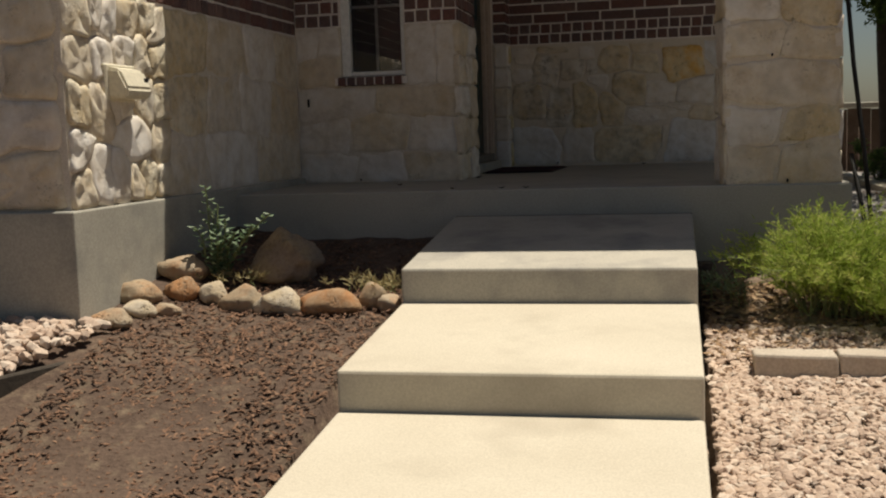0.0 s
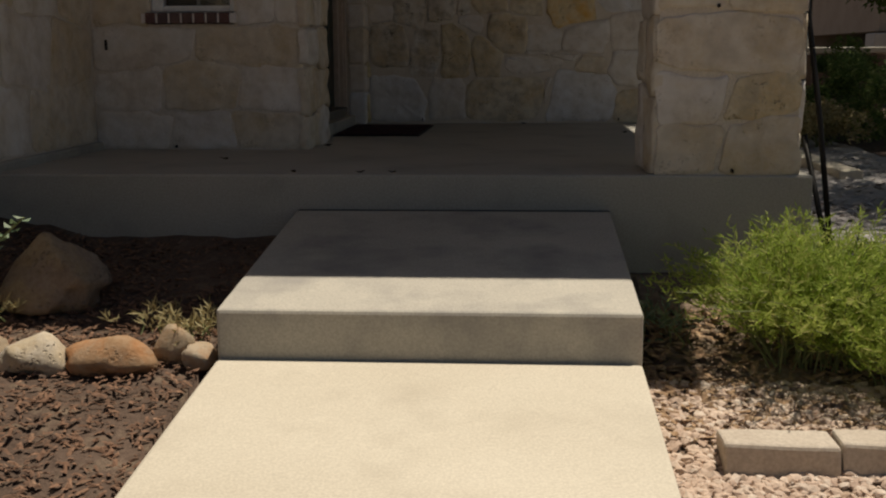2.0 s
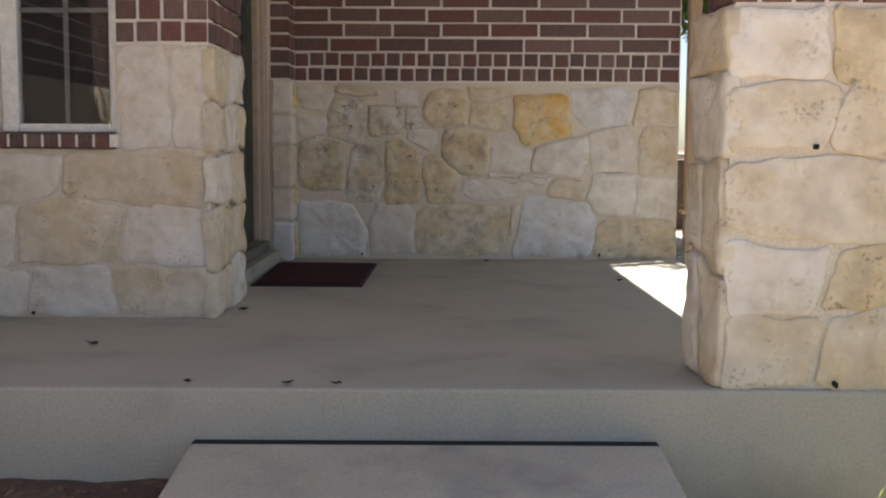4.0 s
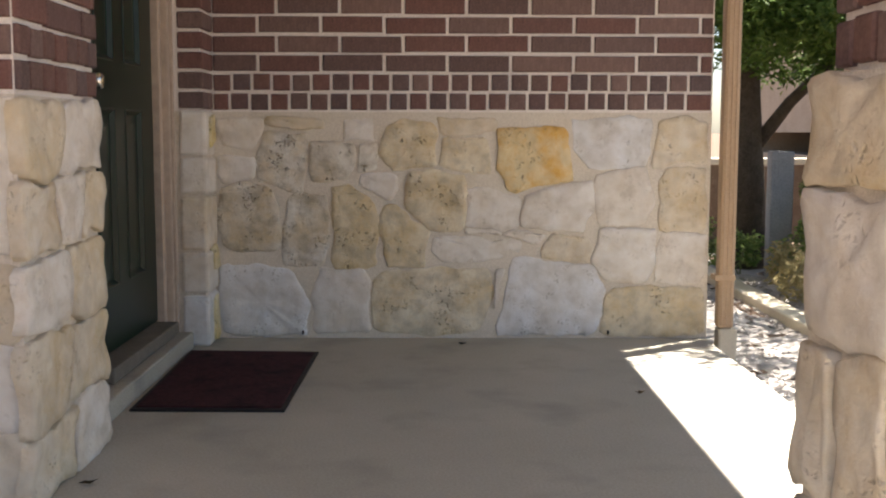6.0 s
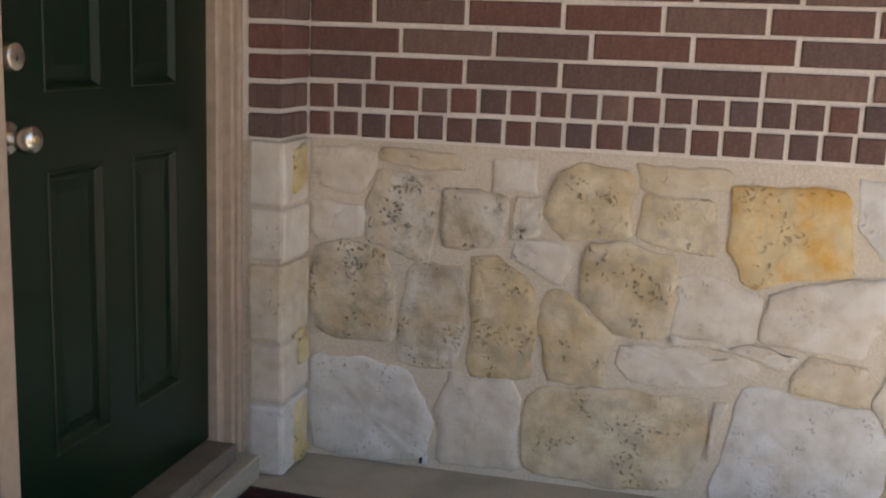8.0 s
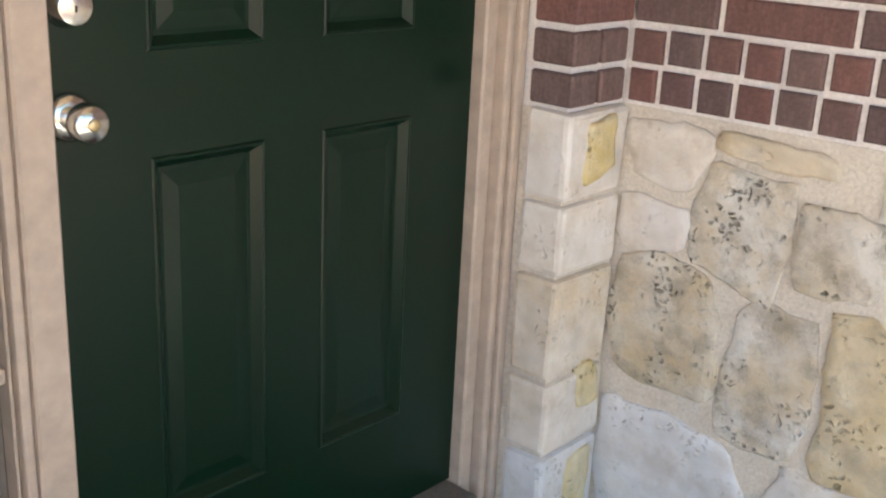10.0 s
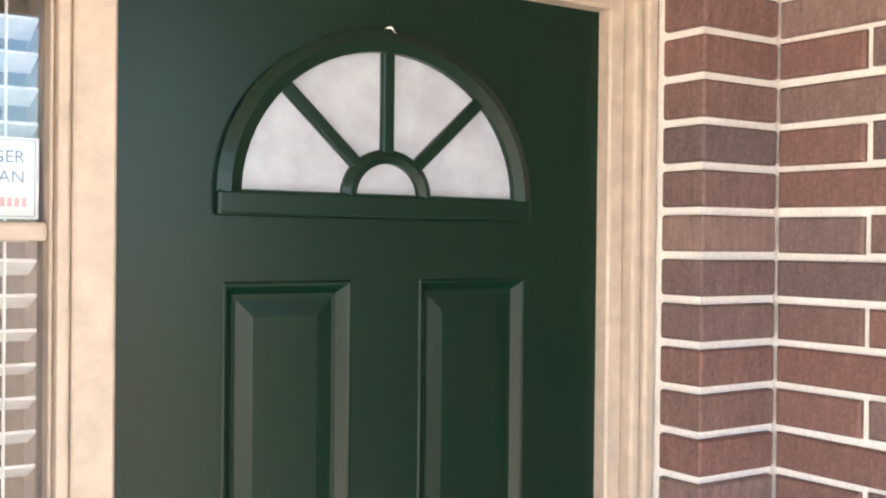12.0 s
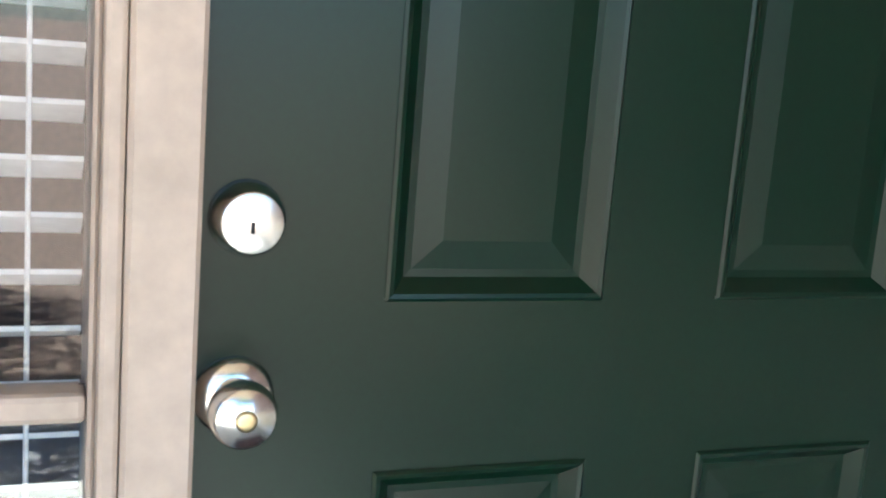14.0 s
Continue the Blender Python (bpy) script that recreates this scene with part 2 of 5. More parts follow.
def lathe(bm, profile, axis_m, sides=24):
    """Turns (radius, height) pairs about the local z of axis_m."""
    rings = []
    for r, h in profile:
        rings.append([bm.verts.new(axis_m @ Vector((r * math.cos(k * 2 * math.pi / sides), r * math.sin(k * 2 * math.pi / sides), h))) for k in range(sides)])
    for x, y in zip(rings, rings[1:]):
        for k in range(sides):
            bm.faces.new((x[k], x[(k + 1) % sides], y[(k + 1) % sides], y[k]))
    bm.faces.new(rings[0][::-1])
    bm.faces.new(rings[-1])
    return bm


def structure(name, bm, material, label):
    return tagged(link_bm(name, bm, material), label, kind="structure")


# ---- plan ----
STONE_N, STONE_F, STONE_P, STONE_W = 0.925, 0.925, 0.925, 0.88   # tops of the stone base
COURSE, HEAD, LONG = 0.0762, 0.080, 0.254                       # brick pitch
CEIL = 2.45
X_R, FW_Y, FW_X, WING_X, PORCH_Y = 2.02, -2.065, -0.008, -1.0, -3.165
RET_Y, WING_Y = -1.51, -4.69                                    # ends of the return and of the wing
DOOR_X, DOOR_L, DOOR_R, DOOR_B, DOOR_T = -0.173, -1.138, -0.274, 0.12, 2.118


def ground_z(x, y):
    """The garden falls away from the porch; the gravel side lies lower."""
    near = max(y, -5.7) - PORCH_Y
    far = 0.085 * (min(y, -5.7) + 5.7)
    left = -0.235 + 0.155 * min(near, 0) + far
    right = -0.35 + (0.22 * max(near, -1.3) + 0.09 * min(near + 1.3, 0) if near < 0 else -0.05 * min(near, 3.0)) + far
    k = min(1.0, max(0.0, (x - 0.4) / 0.8))
    z = left + (right - left) * k
    if x < -0.55:
        z += 0.07 * min(1.0, (-0.55 - x) / 0.4) * max(0.0, min(1.0, (y + 6.2) / 1.2))
    if x < 0.5:
        z -= 0.06 * min(1.0, max(0.0, (-5.0 - y) / 0.6))
    if 0.125 < x < 1.345 and y < -3.25:
        z -= 0.14
    return z


def sheet(name, x0, x1, y0, y1, step, material, lift, label, rough=0.012):
    nx, ny = max(2, int((x1 - x0) / step)), max(2, int((y1 - y0) / step))
    bm = bmesh.new()
    grid = {}
    for i in range(nx + 1):
        for j in range(ny + 1):
            x, y = x0 + (x1 - x0) * i / nx, y0 + (y1 - y0) * j / ny
            z = ground_z(x, y) + lift + rough * noise.fractal((x * 6, y * 6, 3.1), 1.0, 2.0, 4) + rough * 1.5 * noise.noise((x * 1.3, y * 1.3, 7))
            grid[i, j] = bm.verts.new((x, y, z))
    for i in range(nx):
        for j in range(ny):
            bm.faces.new((grid[i, j], grid[i + 1, j], grid[i + 1, j + 1], grid[i, j + 1]))
    return structure(name, bm, material, label)


def ground_sheet():
    """One sheet: fine near the walk, coarse to the horizon."""
    near = [v * 0.07 for v in range(-60, 2)] + [0.12, 0.13] + [v * 0.07 for v in range(2, 20)] + [1.34, 1.35] + [v * 0.07 for v in range(20, 76)]
    xs = [-3000, -600, -120, -40, -15, -8] + near + [6.5, 9, 14, 30, 90, 400, 3000]
    ys = [-3000, -600, -120, -40, -18, -12] + [-9.5 + v * 0.08 for v in range(0, 160)] + [4.5, 7, 12, 25, 80, 400, 3000]
    bm = bmesh.new()
    g = [[bm.verts.new((x, y, ground_z(max(-6, min(6, x)), max(-10, min(9, y))) + (0.014 * noise.fractal((x * 7, y * 7, 3.1), 1.0, 2.0, 4) + 0.02 * noise.noise((x * 1.3, y * 1.3, 7)) if abs(x) < 6 and -10 < y < 4 else 0))) for y in ys] for x in xs]
    for i in range(len(xs) - 1):
        for j in range(len(ys) - 1):
            bm.faces.new((g[i][j], g[i + 1][j], g[i + 1][j + 1], g[i][j + 1]))
    ob = structure("ground", bm, M_SOIL, "dark brown garden soil with scattered mulch bits")
    for p in ob.data.polygons:
        p.use_smooth = True
    return ob


ground_sheet()

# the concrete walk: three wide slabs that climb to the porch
# stain blotches, plus the eave's shade put into a darker base colour
M_TOPSLAB = surface("stained_shaded_concrete", (0.36, 0.33, 0.28), (0.50, 0.46, 0.38), 1.9, 150.0, 0.9, 0.25, 0.004, ((0.20, 0.19, 0.18), 3.1, 0.6))


def slab(y0, y1, zf, zb, label, material=M_CONC):
    bm = box(bmesh.new(), (0.172, y0, zf - 0.30), (1.306, y1, zf), 0.010, 2)
    for v in bm.verts:
        if v.co.z > zf - 0.1:
            v.co.z += (zb - zf) * (v.co.y - y0) / (y1 - y0)
    return tagged(link_bm("walk_slab", bm, material), label, "step", "slabs of the front walk")


slab(-4.303, -3.203, -0.241, -0.125, "wide stained concrete slab step, darkened for shade, below the porch edge", M_TOPSLAB)
slab(-5.178, -4.306, -0.452, -0.375, "wide pale concrete slab step of the front walk")
slab(-11.0, -5.181, -1.06, -0.582, "long pale concrete slab of the front walk")

tagged(link_bm("joint_strip", box(bmesh.new(), (0.174, -3.202, -0.42), (1.304, -3.1655, -0.1275), 0.002), M_RUBBER), "black joint filler between the walk and the porch", "joint filler")

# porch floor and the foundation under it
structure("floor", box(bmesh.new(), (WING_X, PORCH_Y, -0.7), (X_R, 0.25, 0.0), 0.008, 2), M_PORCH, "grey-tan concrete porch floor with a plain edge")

# ---- stonework ----
def clip(poly, nx, ny, d):
    out = []
    for i, p in enumerate(poly):
        q = poly[(i + 1) % len(poly)]
        a, b = nx * p[0] + ny * p[1] - d, nx * q[0] + ny * q[1] - d
        if a <= 0:
            out.append(p)
        if a * b < 0:
            t = a / (a - b)
            out.append((p[0] + (q[0] - p[0]) * t, p[1] + (q[1] - p[1]) * t))
    return out


def cells(seeds, w, h, gap, flat=2.0):
    """Irregular polygons that fill a rectangle, a joint's width apart."""
    made = []
    seeds, h = [(u, v * flat) for u, v in seeds], h * flat
    for i, (sx, sy) in enumerate(seeds):
        poly = [(gap, gap), (w - gap, gap), (w - gap, h - gap), (gap, h - gap)]
        for j, (tx, ty) in enumerate(seeds):
            if i != j:
                dx, dy = tx - sx, ty - sy
                l = math.hypot(dx, dy)
                poly = clip(poly, dx / l, dy / l, (dx * (sx + tx) / 2 + dy * (sy + ty) / 2) / l - gap / 2)
                if len(poly) < 3:
                    break
        made.append([(u, v / flat) for u, v in poly])
    return made


def courses(seeds, w, h, gap, seed):
    """Roughly coursed stones: wavy beds and slanting joints that follow the seeds."""
    rnd = random.Random(seed)
    rows = [[]]
    for s in seeds:
        if rows[-1] and s[0] < rows[-1][-1][0]:
            rows.append([])
        rows[-1].append(s)
    rows.sort(key=lambda r: sum(p[1] for p in r) / len(r))
    mid = [sum(p[1] for p in r) / len(r) for r in rows]
    beds = [0.0] + [(a + b) / 2 for a, b in zip(mid, mid[1:])] + [h]

    def bed(k, u):
        if k in (0, len(rows)):
            return beds[k]
        return beds[k] + 0.30 * (mid[k] - mid[k - 1]) * noise.noise((u * 3.1, k * 7.3, seed)) + 0.10 * (mid[k] - mid[k - 1]) * noise.noise((u * 9.0, k * 3.3, seed))
    made = {}
    for k, row in enumerate(rows):
        joints = [(0.0, 0.0)]
        for a, b in zip(row, row[1:]):
            s = rnd.uniform(-0.16, 0.16) * (beds[k + 1] - beds[k])
            joints.append(((a[0] + b[0]) / 2 - s, (a[0] + b[0]) / 2 + s))
        joints.append((w, w))
        for p, (l0, l1), (r0, r1) in zip(row, joints, joints[1:]):
            g = gap * rnd.uniform(0.35, 0.9)
            lo = [(l0 + g, bed(k, l0) + g), ((l0 + r0) / 2, bed(k, (l0 + r0) / 2) + g), (r0 - g, bed(k, r0) + g)]
            hi = [(r1 - g, bed(k + 1, r1) - g), ((l1 + r1) / 2, bed(k + 1, (l1 + r1) / 2) - g), (l1 + g, bed(k + 1, l1) - g)]
            made[p] = lo + hi
    return [made[s] for s in seeds]


def stone_bm(poly, place, relief, rough, seed, step=0.03):
    """A stone with a ragged outline and a rough, rounded face; place(u, v, depth) puts it on its wall."""
    pts = []
    soft = []
    for i, p in enumerate(poly):
        q = poly[(i + 1) % len(poly)]
        soft += [(p[0] + (q[0] - p[0]) * 0.10, p[1] + (q[1] - p[1]) * 0.10), (p[0] + (q[0] - p[0]) * 0.90, p[1] + (q[1] - p[1]) * 0.90)]
    poly = soft
    for i, p in enumerate(poly):
        q = poly[(i + 1) % len(poly)]
        n = max(1, int(math.hypot(q[0] - p[0], q[1] - p[1]) / step))
        for k in range(n):
            pts.append((p[0] + (q[0] - p[0]) * k / n, p[1] + (q[1] - p[1]) * k / n))
    cx, cy = sum(p[0] for p in pts) / len(pts), sum(p[1] for p in pts) / len(pts)
    bm = bmesh.new()

    def ring(f, depth, jit):
        r = []
        for u, v in pts:
            ju, jv = jit * noise.noise((u * 11 + seed, v * 11, seed)) + 0.4 * jit * noise.noise((u * 41, v * 41, seed)), jit * noise.noise((u * 11, v * 11 + seed, seed + 9)) + 0.4 * jit * noise.noise((u * 41, v * 41, seed + 5))
            d = depth + rough * noise.noise((u * 12, v * 12, seed * 1.7 + f))
            r.append(bm.verts.new(place(cx + (u - cx) * f + ju, cy + (v - cy) * f + jv, d)))
        return r
    rings = [ring(1.0, -0.02, 0.018), ring(1.0, relief * 0.6, 0.018), ring(0.968, relief * 0.97, 0.018), ring(0.75, relief * 1.02, 0.010), ring(0.40, relief * 1.05, 0.006)]
    n = len(pts)
    for x, y in zip(rings, rings[1:]):
        for k in range(n):
            bm.faces.new((x[k], x[(k + 1) % n], y[(k + 1) % n], y[k]))
    mid = bm.verts.new(place(cx, cy, relief * 1.1 + rough * 0.5 * noise.noise((cx * 9, cy * 9, seed))))
    for k in range(n):
        bm.faces.new((rings[-1][k], rings[-1][(k + 1) % n], mid))
    return bm


def lay_stones(wall, seeds, w, h, place, mats, relief=0.012, rough=0.008, gap=0.012, name="stone", flat=2.0):
    for i, poly in enumerate(cells(seeds, w, h, gap, flat) if flat == 1.0 else courses(seeds, w, h, gap, round(w * 37 + h))):
        if len(poly) > 2:
            part(name, stone_bm(poly, place, relief, rough, i * 3.7 + w), mats[i % len(mats)] if isinstance(mats, list) else mats, wall, smooth=True)


def rubble(stones, w, h, gap, seed):
    """Random rubble: each stone (u, v, width, height) starts as an angular block and is trimmed where it meets its neighbours."""
    rnd = random.Random(seed)
    made = []
    for u, v, a, b in stones:
        a, b, poly = a * 0.58, b * 0.60, []
        for k in range(8):
            c, d = ((1, 0), (1, 1), (0, 1), (-1, 1), (-1, 0), (-1, -1), (0, -1), (1, -1))[k]
            if k % 2:
                cut = rnd.uniform(0.80, 1.02) if rnd.random() < 0.7 else rnd.uniform(0.55, 0.8)
                poly.append((u + a * c * cut, v + b * d * rnd.uniform(0.84, 1.02)))
            else:
                poly.append((u + a * c * rnd.uniform(0.96, 1.06) + a * 0.25 * rnd.uniform(-1, 1) * (c == 0), v + b * d * rnd.uniform(0.96, 1.06) + b * 0.25 * rnd.uniform(-1, 1) * (d == 0)))
        for n in ((-1, 0, -gap), (1, 0, w - gap), (0, -1, -gap), (0, 1, h - gap)):
            poly = clip(poly, *n)
        made.append(poly)
    for i, (ui, vi, ai, bi) in enumerate(stones):
        for j in range(i):
            uj, vj, aj, bj = stones[j]
            du, dv = uj - ui, vj - vi
            ox, oy = (ai + aj) * 0.595 - abs(du), (bi + bj) * 0.615 - abs(dv)
            if ox <= 0 or oy <= 0:
                continue
            n = Vector((math.copysign(1 / (ox + 0.004) ** 1.5, du), math.copysign(1 / (oy + 0.004) ** 1.5, dv))).normalized()
            mx = (max(ui - ai * 0.595, uj - aj * 0.595) + min(ui + ai * 0.595, uj + aj * 0.595)) / 2
            my = (max(vi - bi * 0.615, vj - bj * 0.615) + min(vi + bi * 0.615, vj + bj * 0.615)) / 2
            d, g = n.x * mx + n.y * my, gap * rnd.uniform(0.25, 0.8)
            made[i] = clip(made[i], n.x, n.y, d - g)
            made[j] = clip(made[j], -n.x, -n.y, -d - g)
    return made


def rows_of_seeds(w, h, rows, size, seed, jit=0.25):
    rnd = random.Random(seed)
    out = []
    z = 0.0
    for r in range(rows):
        hh = h / rows
        n = max(1, round(w / (size * rnd.uniform(0.6, 1.4))))
        off = rnd.uniform(-0.3, 0.3)
        for k in range(n):
            out.append(((k + 0.5 + off * (n > 2) * 0.6 + rnd.uniform(-jit, jit)) * w / n, (r + 0.5 + rnd.uniform(-jit, jit) * 0.55) * hh))
    out = [(min(max(u, 0.02 + 0.001 * i), w - 0.02 - 0.001 * (len(out) - i)), v) for i, (u, v) in enumerate(out)]
    return out


# ---- brickwork ----
def brick_mesh(l, h, d=0.06, ch=0.004):
    """A brick whose face has worn edges; the face looks along -y, the middle of the face at the origin."""
    me = bpy.data.meshes.new("brick")
    a, b = l / 2, h / 2
    v = [(-a, d, -b), (a, d, -b), (a, d, b), (-a, d, b), (-a, ch, -b), (a, ch, -b), (a, ch, b), (-a, ch, b),
         (-a + ch, 0, -b + ch), (a - ch, 0, -b + ch), (a - ch, 0, b - ch), (-a + ch, 0, b - ch)]
    f = [(0, 1, 2, 3), (0, 4, 5, 1), (1, 5, 6, 2), (2, 6, 7, 3), (3, 7, 4, 0), (4, 8, 9, 5), (5, 9, 10, 6), (6, 10, 11, 7), (7, 11, 8, 4), (8, 11, 10, 9)]
    me.from_pydata(v, [], f)
    me.materials.append(M_BRICK)
    return me


BRICKS = {}


def brick(wall, l, h, m):
    key = (round(l, 3), round(h, 3))
    if key not in BRICKS:
        BRICKS[key] = brick_mesh(*key)
    ob = new("brick", BRICKS[key])
    ob.parent = wall
    ob.matrix_world = m
    return ob


def lay_bricks(wall, w, z0, z1, frame_m, joint=0.0135, proud=0.009, seed=1):
    """Two courses of headers on the stone, then stretchers in running bond; frame_m has the wall's lower corner, face along -y."""
    rnd = random.Random(seed)
    z, course = z0 + 0.004, 0
    while z + COURSE * 0.6 < z1:
        pitch = HEAD if course < 2 else LONG
        start = (1.0 if course % 2 else 0.88) * pitch if course < 2 else (1.03 if course % 2 else 0.73) * pitch
        edges = [0.0]
        u = start if start > 0.03 else start + pitch
        while u < w - 0.03:
            edges.append(u)
            u += pitch
        edges.append(w)
        for a, b in zip(edges, edges[1:]):
            lean = rnd.uniform(-0.0025, 0.0025)
            brick(wall, b - a - joint, COURSE - joint, frame_m @ Matrix.Translation(((a + b) / 2, -proud + rnd.uniform(-0.002, 0.002), z + COURSE / 2 + lean)) @ Matrix.Rotation(rnd.uniform(-0.006, 0.006), 4, 'Y'))
        z += COURSE
        course += 1


# ---- walls ----
def wall_core(name, specs, material, label):
    return structure(name, boxes(*specs), material, label)


# back wall of the porch
wall_n = wall_core("wall_north", [((-0.3, 0.0, -0.5), (X_R, 0.22, STONE_N))], M_MORTAR, "porch wall of cream limestone under red-brown brick")
upper = part("mortar_bed", boxes(((-0.3, 0.002, STONE_N), (X_R, 0.22, CEIL + 0.3))), M_JOINT, wall_n)
BED_TOP = ["W .11 .85 .18 .13", "C .33 .885 .21 .07", "W .59 .85 .11 .08", "Y .80 .78 .21 .18", "Y 1.02 .75 .20 .14", "C 1.02 .86 .23 .06", "O 1.30 .73 .28 .24", "B 1.62 .80 .31 .19", "C 1.89 .80 .22 .18"]
BED_UPPER = ["W .09 .69 .14 .11", "G .28 .73 .20 .21", "G .48 .73 .18 .14", "G .62 .74 .08 .11", "W .67 .63 .16 .10", "Y .90 .57 .24 .23", "W 1.13 .53 .21 .16", "W 1.40 .55 .28 .19", "W 1.67 .58 .24 .21", "C 1.91 .57 .20 .26"]
BED_LOWER = ["G .14 .50 .23 .25", "G .37 .44 .18 .26", "O2 .57 .45 .18 .29", "Y .78 .41 .19 .23", "W 1.06 .37 .35 .11", "W 1.10 .44 .15 .05", "W 1.26 .43 .18 .06", "C 1.45 .36 .21 .13", "W 1.67 .34 .25 .21", "W 1.91 .34 .21 .21"]
BED_FOOT = ["GB .20 .15 .32 .26", "W .52 .16 .23 .24", "Y .88 .16 .45 .24", "W 1.17 .19 .08 .17", "B 1.37 .17 .41 .30", "Y 1.79 .11 .41 .20"]
KINDS = {"W": M_WHITE, "C": M_CREAM, "Y": M_YELLOW, "O": M_OCHRE, "O2": M_YELLOW, "G": M_GREY, "B": M_BLUE, "GB": M_BLUE}
north = [row.split() for row in BED_TOP + BED_UPPER + BED_LOWER + BED_FOOT]
for k, (poly, row) in enumerate(zip(rubble([tuple(float(q) for q in row[1:]) for row in north], X_R, STONE_N - 0.012, 0.010, 4), north)):
    if len(poly) > 2:
        part("stone", stone_bm(poly, lambda u, v, d: (u, -d, v), 0.008 + 0.004 * math.sin(k * 2.4), 0.007, k * 3.7, 0.022), KINDS[row[0]], wall_n, smooth=True)
lay_bricks(wall_n, X_R, STONE_N, CEIL, Matrix.Translation((0, 0.0, 0)), seed=3)

# pier between the door and the back wall
PIER_Y, PIER_X = -0.19, -0.088
wall_p = wall_core("wall_pier", [((-0.30, PIER_Y, -0.3), (-0.002, -0.0, STONE_N))], M_MORTAR, "narrow limestone and brick pier beside the front door")
part("mortar_bed", boxes(((-0.30, PIER_Y + 0.003, STONE_N), (-0.008, 0.0, CEIL + 0.3))), M_JOINT, wall_p)
rp = random.Random(5)
z = 0.0
for i, hh in enumerate((0.21, 0.17, 0.22, 0.15, 0.18)):
    bm = box(bmesh.new(), (PIER_X - 0.002, PIER_Y - 0.014, z + 0.004), (0.012, -0.004, z + hh - 0.006), 0.012, 2)
    for v in bm.verts:
        v.co += Vector((0.010 * noise.noise(v.co * 14), 0.010 * noise.noise(v.co * 11 + Vector((3, 1, 2))), 0.006 * noise.noise(v.co * 9)))
    part("stone", bm, [M_BLUE, M_WHITE, M_CREAM, M_WHITE, M_WHITE][i], wall_p)
    z += hh
# small pitted yellow stones let into the inner side of the pier
for y0, y1, z0, z1 in ((-0.155, -0.050, 0.795, 0.912), (-0.120, -0.045, 0.02, 0.19), (-0.10, -0.04, 0.30, 0.40)):
    outline = [(y0, z0), ((y0 + y1) / 2, z0 - 0.006), (y1, z0 + 0.008), (y1 + 0.004, (z0 + z1) / 2), (y1 - 0.006, z1), ((y0 + y1) / 2, z1 + 0.004), (y0 + 0.008, z1 - 0.004)]
    part("stone", stone_bm(outline, lambda u, v, d: (0.012 + d, u, v), 0.010, 0.008, 5.1 + z0, 0.015), M_PITTED, wall_p, "pitted yellow stone", smooth=True)
z, course = STONE_N + 0.004, 0
while z + COURSE < CEIL + 0.05:
    cuts = [(PIER_Y - 0.008, PIER_Y + 0.075), (PIER_Y + 0.086, PIER_Y + 0.168)] if course < 2 else [(PIER_Y - 0.008, -0.009)]
    for a, b in cuts:
        part("brick", box(bmesh.new(), (PIER_X - 0.004, a, z + 0.0065), (0.006, b, z + COURSE - 0.0075), 0.004), M_BRICK, wall_p)
    z += COURSE
    course += 1

# front wall with the small window, and its return towards the door
WIN_L, WIN_R, WIN_B, WIN_T = -0.72, -0.325, 0.63, 1.80
wall_f = wall_core("wall_front", [((-0.30, FW_Y + 0.10, -0.3), (FW_X - 0.004, RET_Y, STONE_F)), ((WING_X, FW_Y, -0.3), (FW_X - 0.004, FW_Y + 0.10, 0.575)), ((WING_X, FW_Y, 0.575), (WIN_L, FW_Y + 0.10, STONE_F)), ((WIN_R, FW_Y, 0.575), (FW_X - 0.004, FW_Y + 0.10, STONE_F))], M_MORTAR,
                   "front wall of pale limestone blocks under red-brown brick")
part("mortar_bed", boxes(((-0.30, FW_Y + 0.10, STONE_F), (FW_X - 0.006, RET_Y - 0.002, CEIL + 0.3)), ((WING_X, FW_Y + 0.002, STONE_F), (WIN_L, FW_Y + 0.10, CEIL + 0.3)), ((WIN_R, FW_Y + 0.002, STONE_F), (FW_X - 0.004, FW_Y + 0.10, CEIL + 0.3)), ((WIN_L, FW_Y + 0.002, WIN_T), (WIN_R, FW_Y + 0.10, CEIL + 0.3))), M_JOINT, wall_f)
w_left = WIN_L - WING_X
low = 0.57
place_f = lambda x0, z0: (lambda u, v, d: (x0 + u, FW_Y - d, z0 + v))
lay_stones(wall_f, rows_of_seeds(FW_X - WING_X, low, 3, 0.34, 11, 0.14), FW_X - WING_X, low, place_f(WING_X, 0), [M_WHITE, M_WHITE, M_CREAM, M_WHITE, M_CREAM], 0.004, 0.005, 0.008)
lay_stones(wall_f, rows_of_seeds(w_left, STONE_F - low, 2, 0.30, 12, 0.12), w_left, STONE_F - low, place_f(WING_X, low), [M_CREAM, M_WHITE, M_WHITE], 0.004, 0.005, 0.008)
lay_stones(wall_f, rows_of_seeds(FW_X - WIN_R, STONE_F - low, 2, 0.40, 15, 0.12), FW_X - WIN_R, STONE_F - low, place_f(WIN_R, low), [M_WHITE, M_WHITE, M_CREAM], 0.004, 0.005, 0.008)
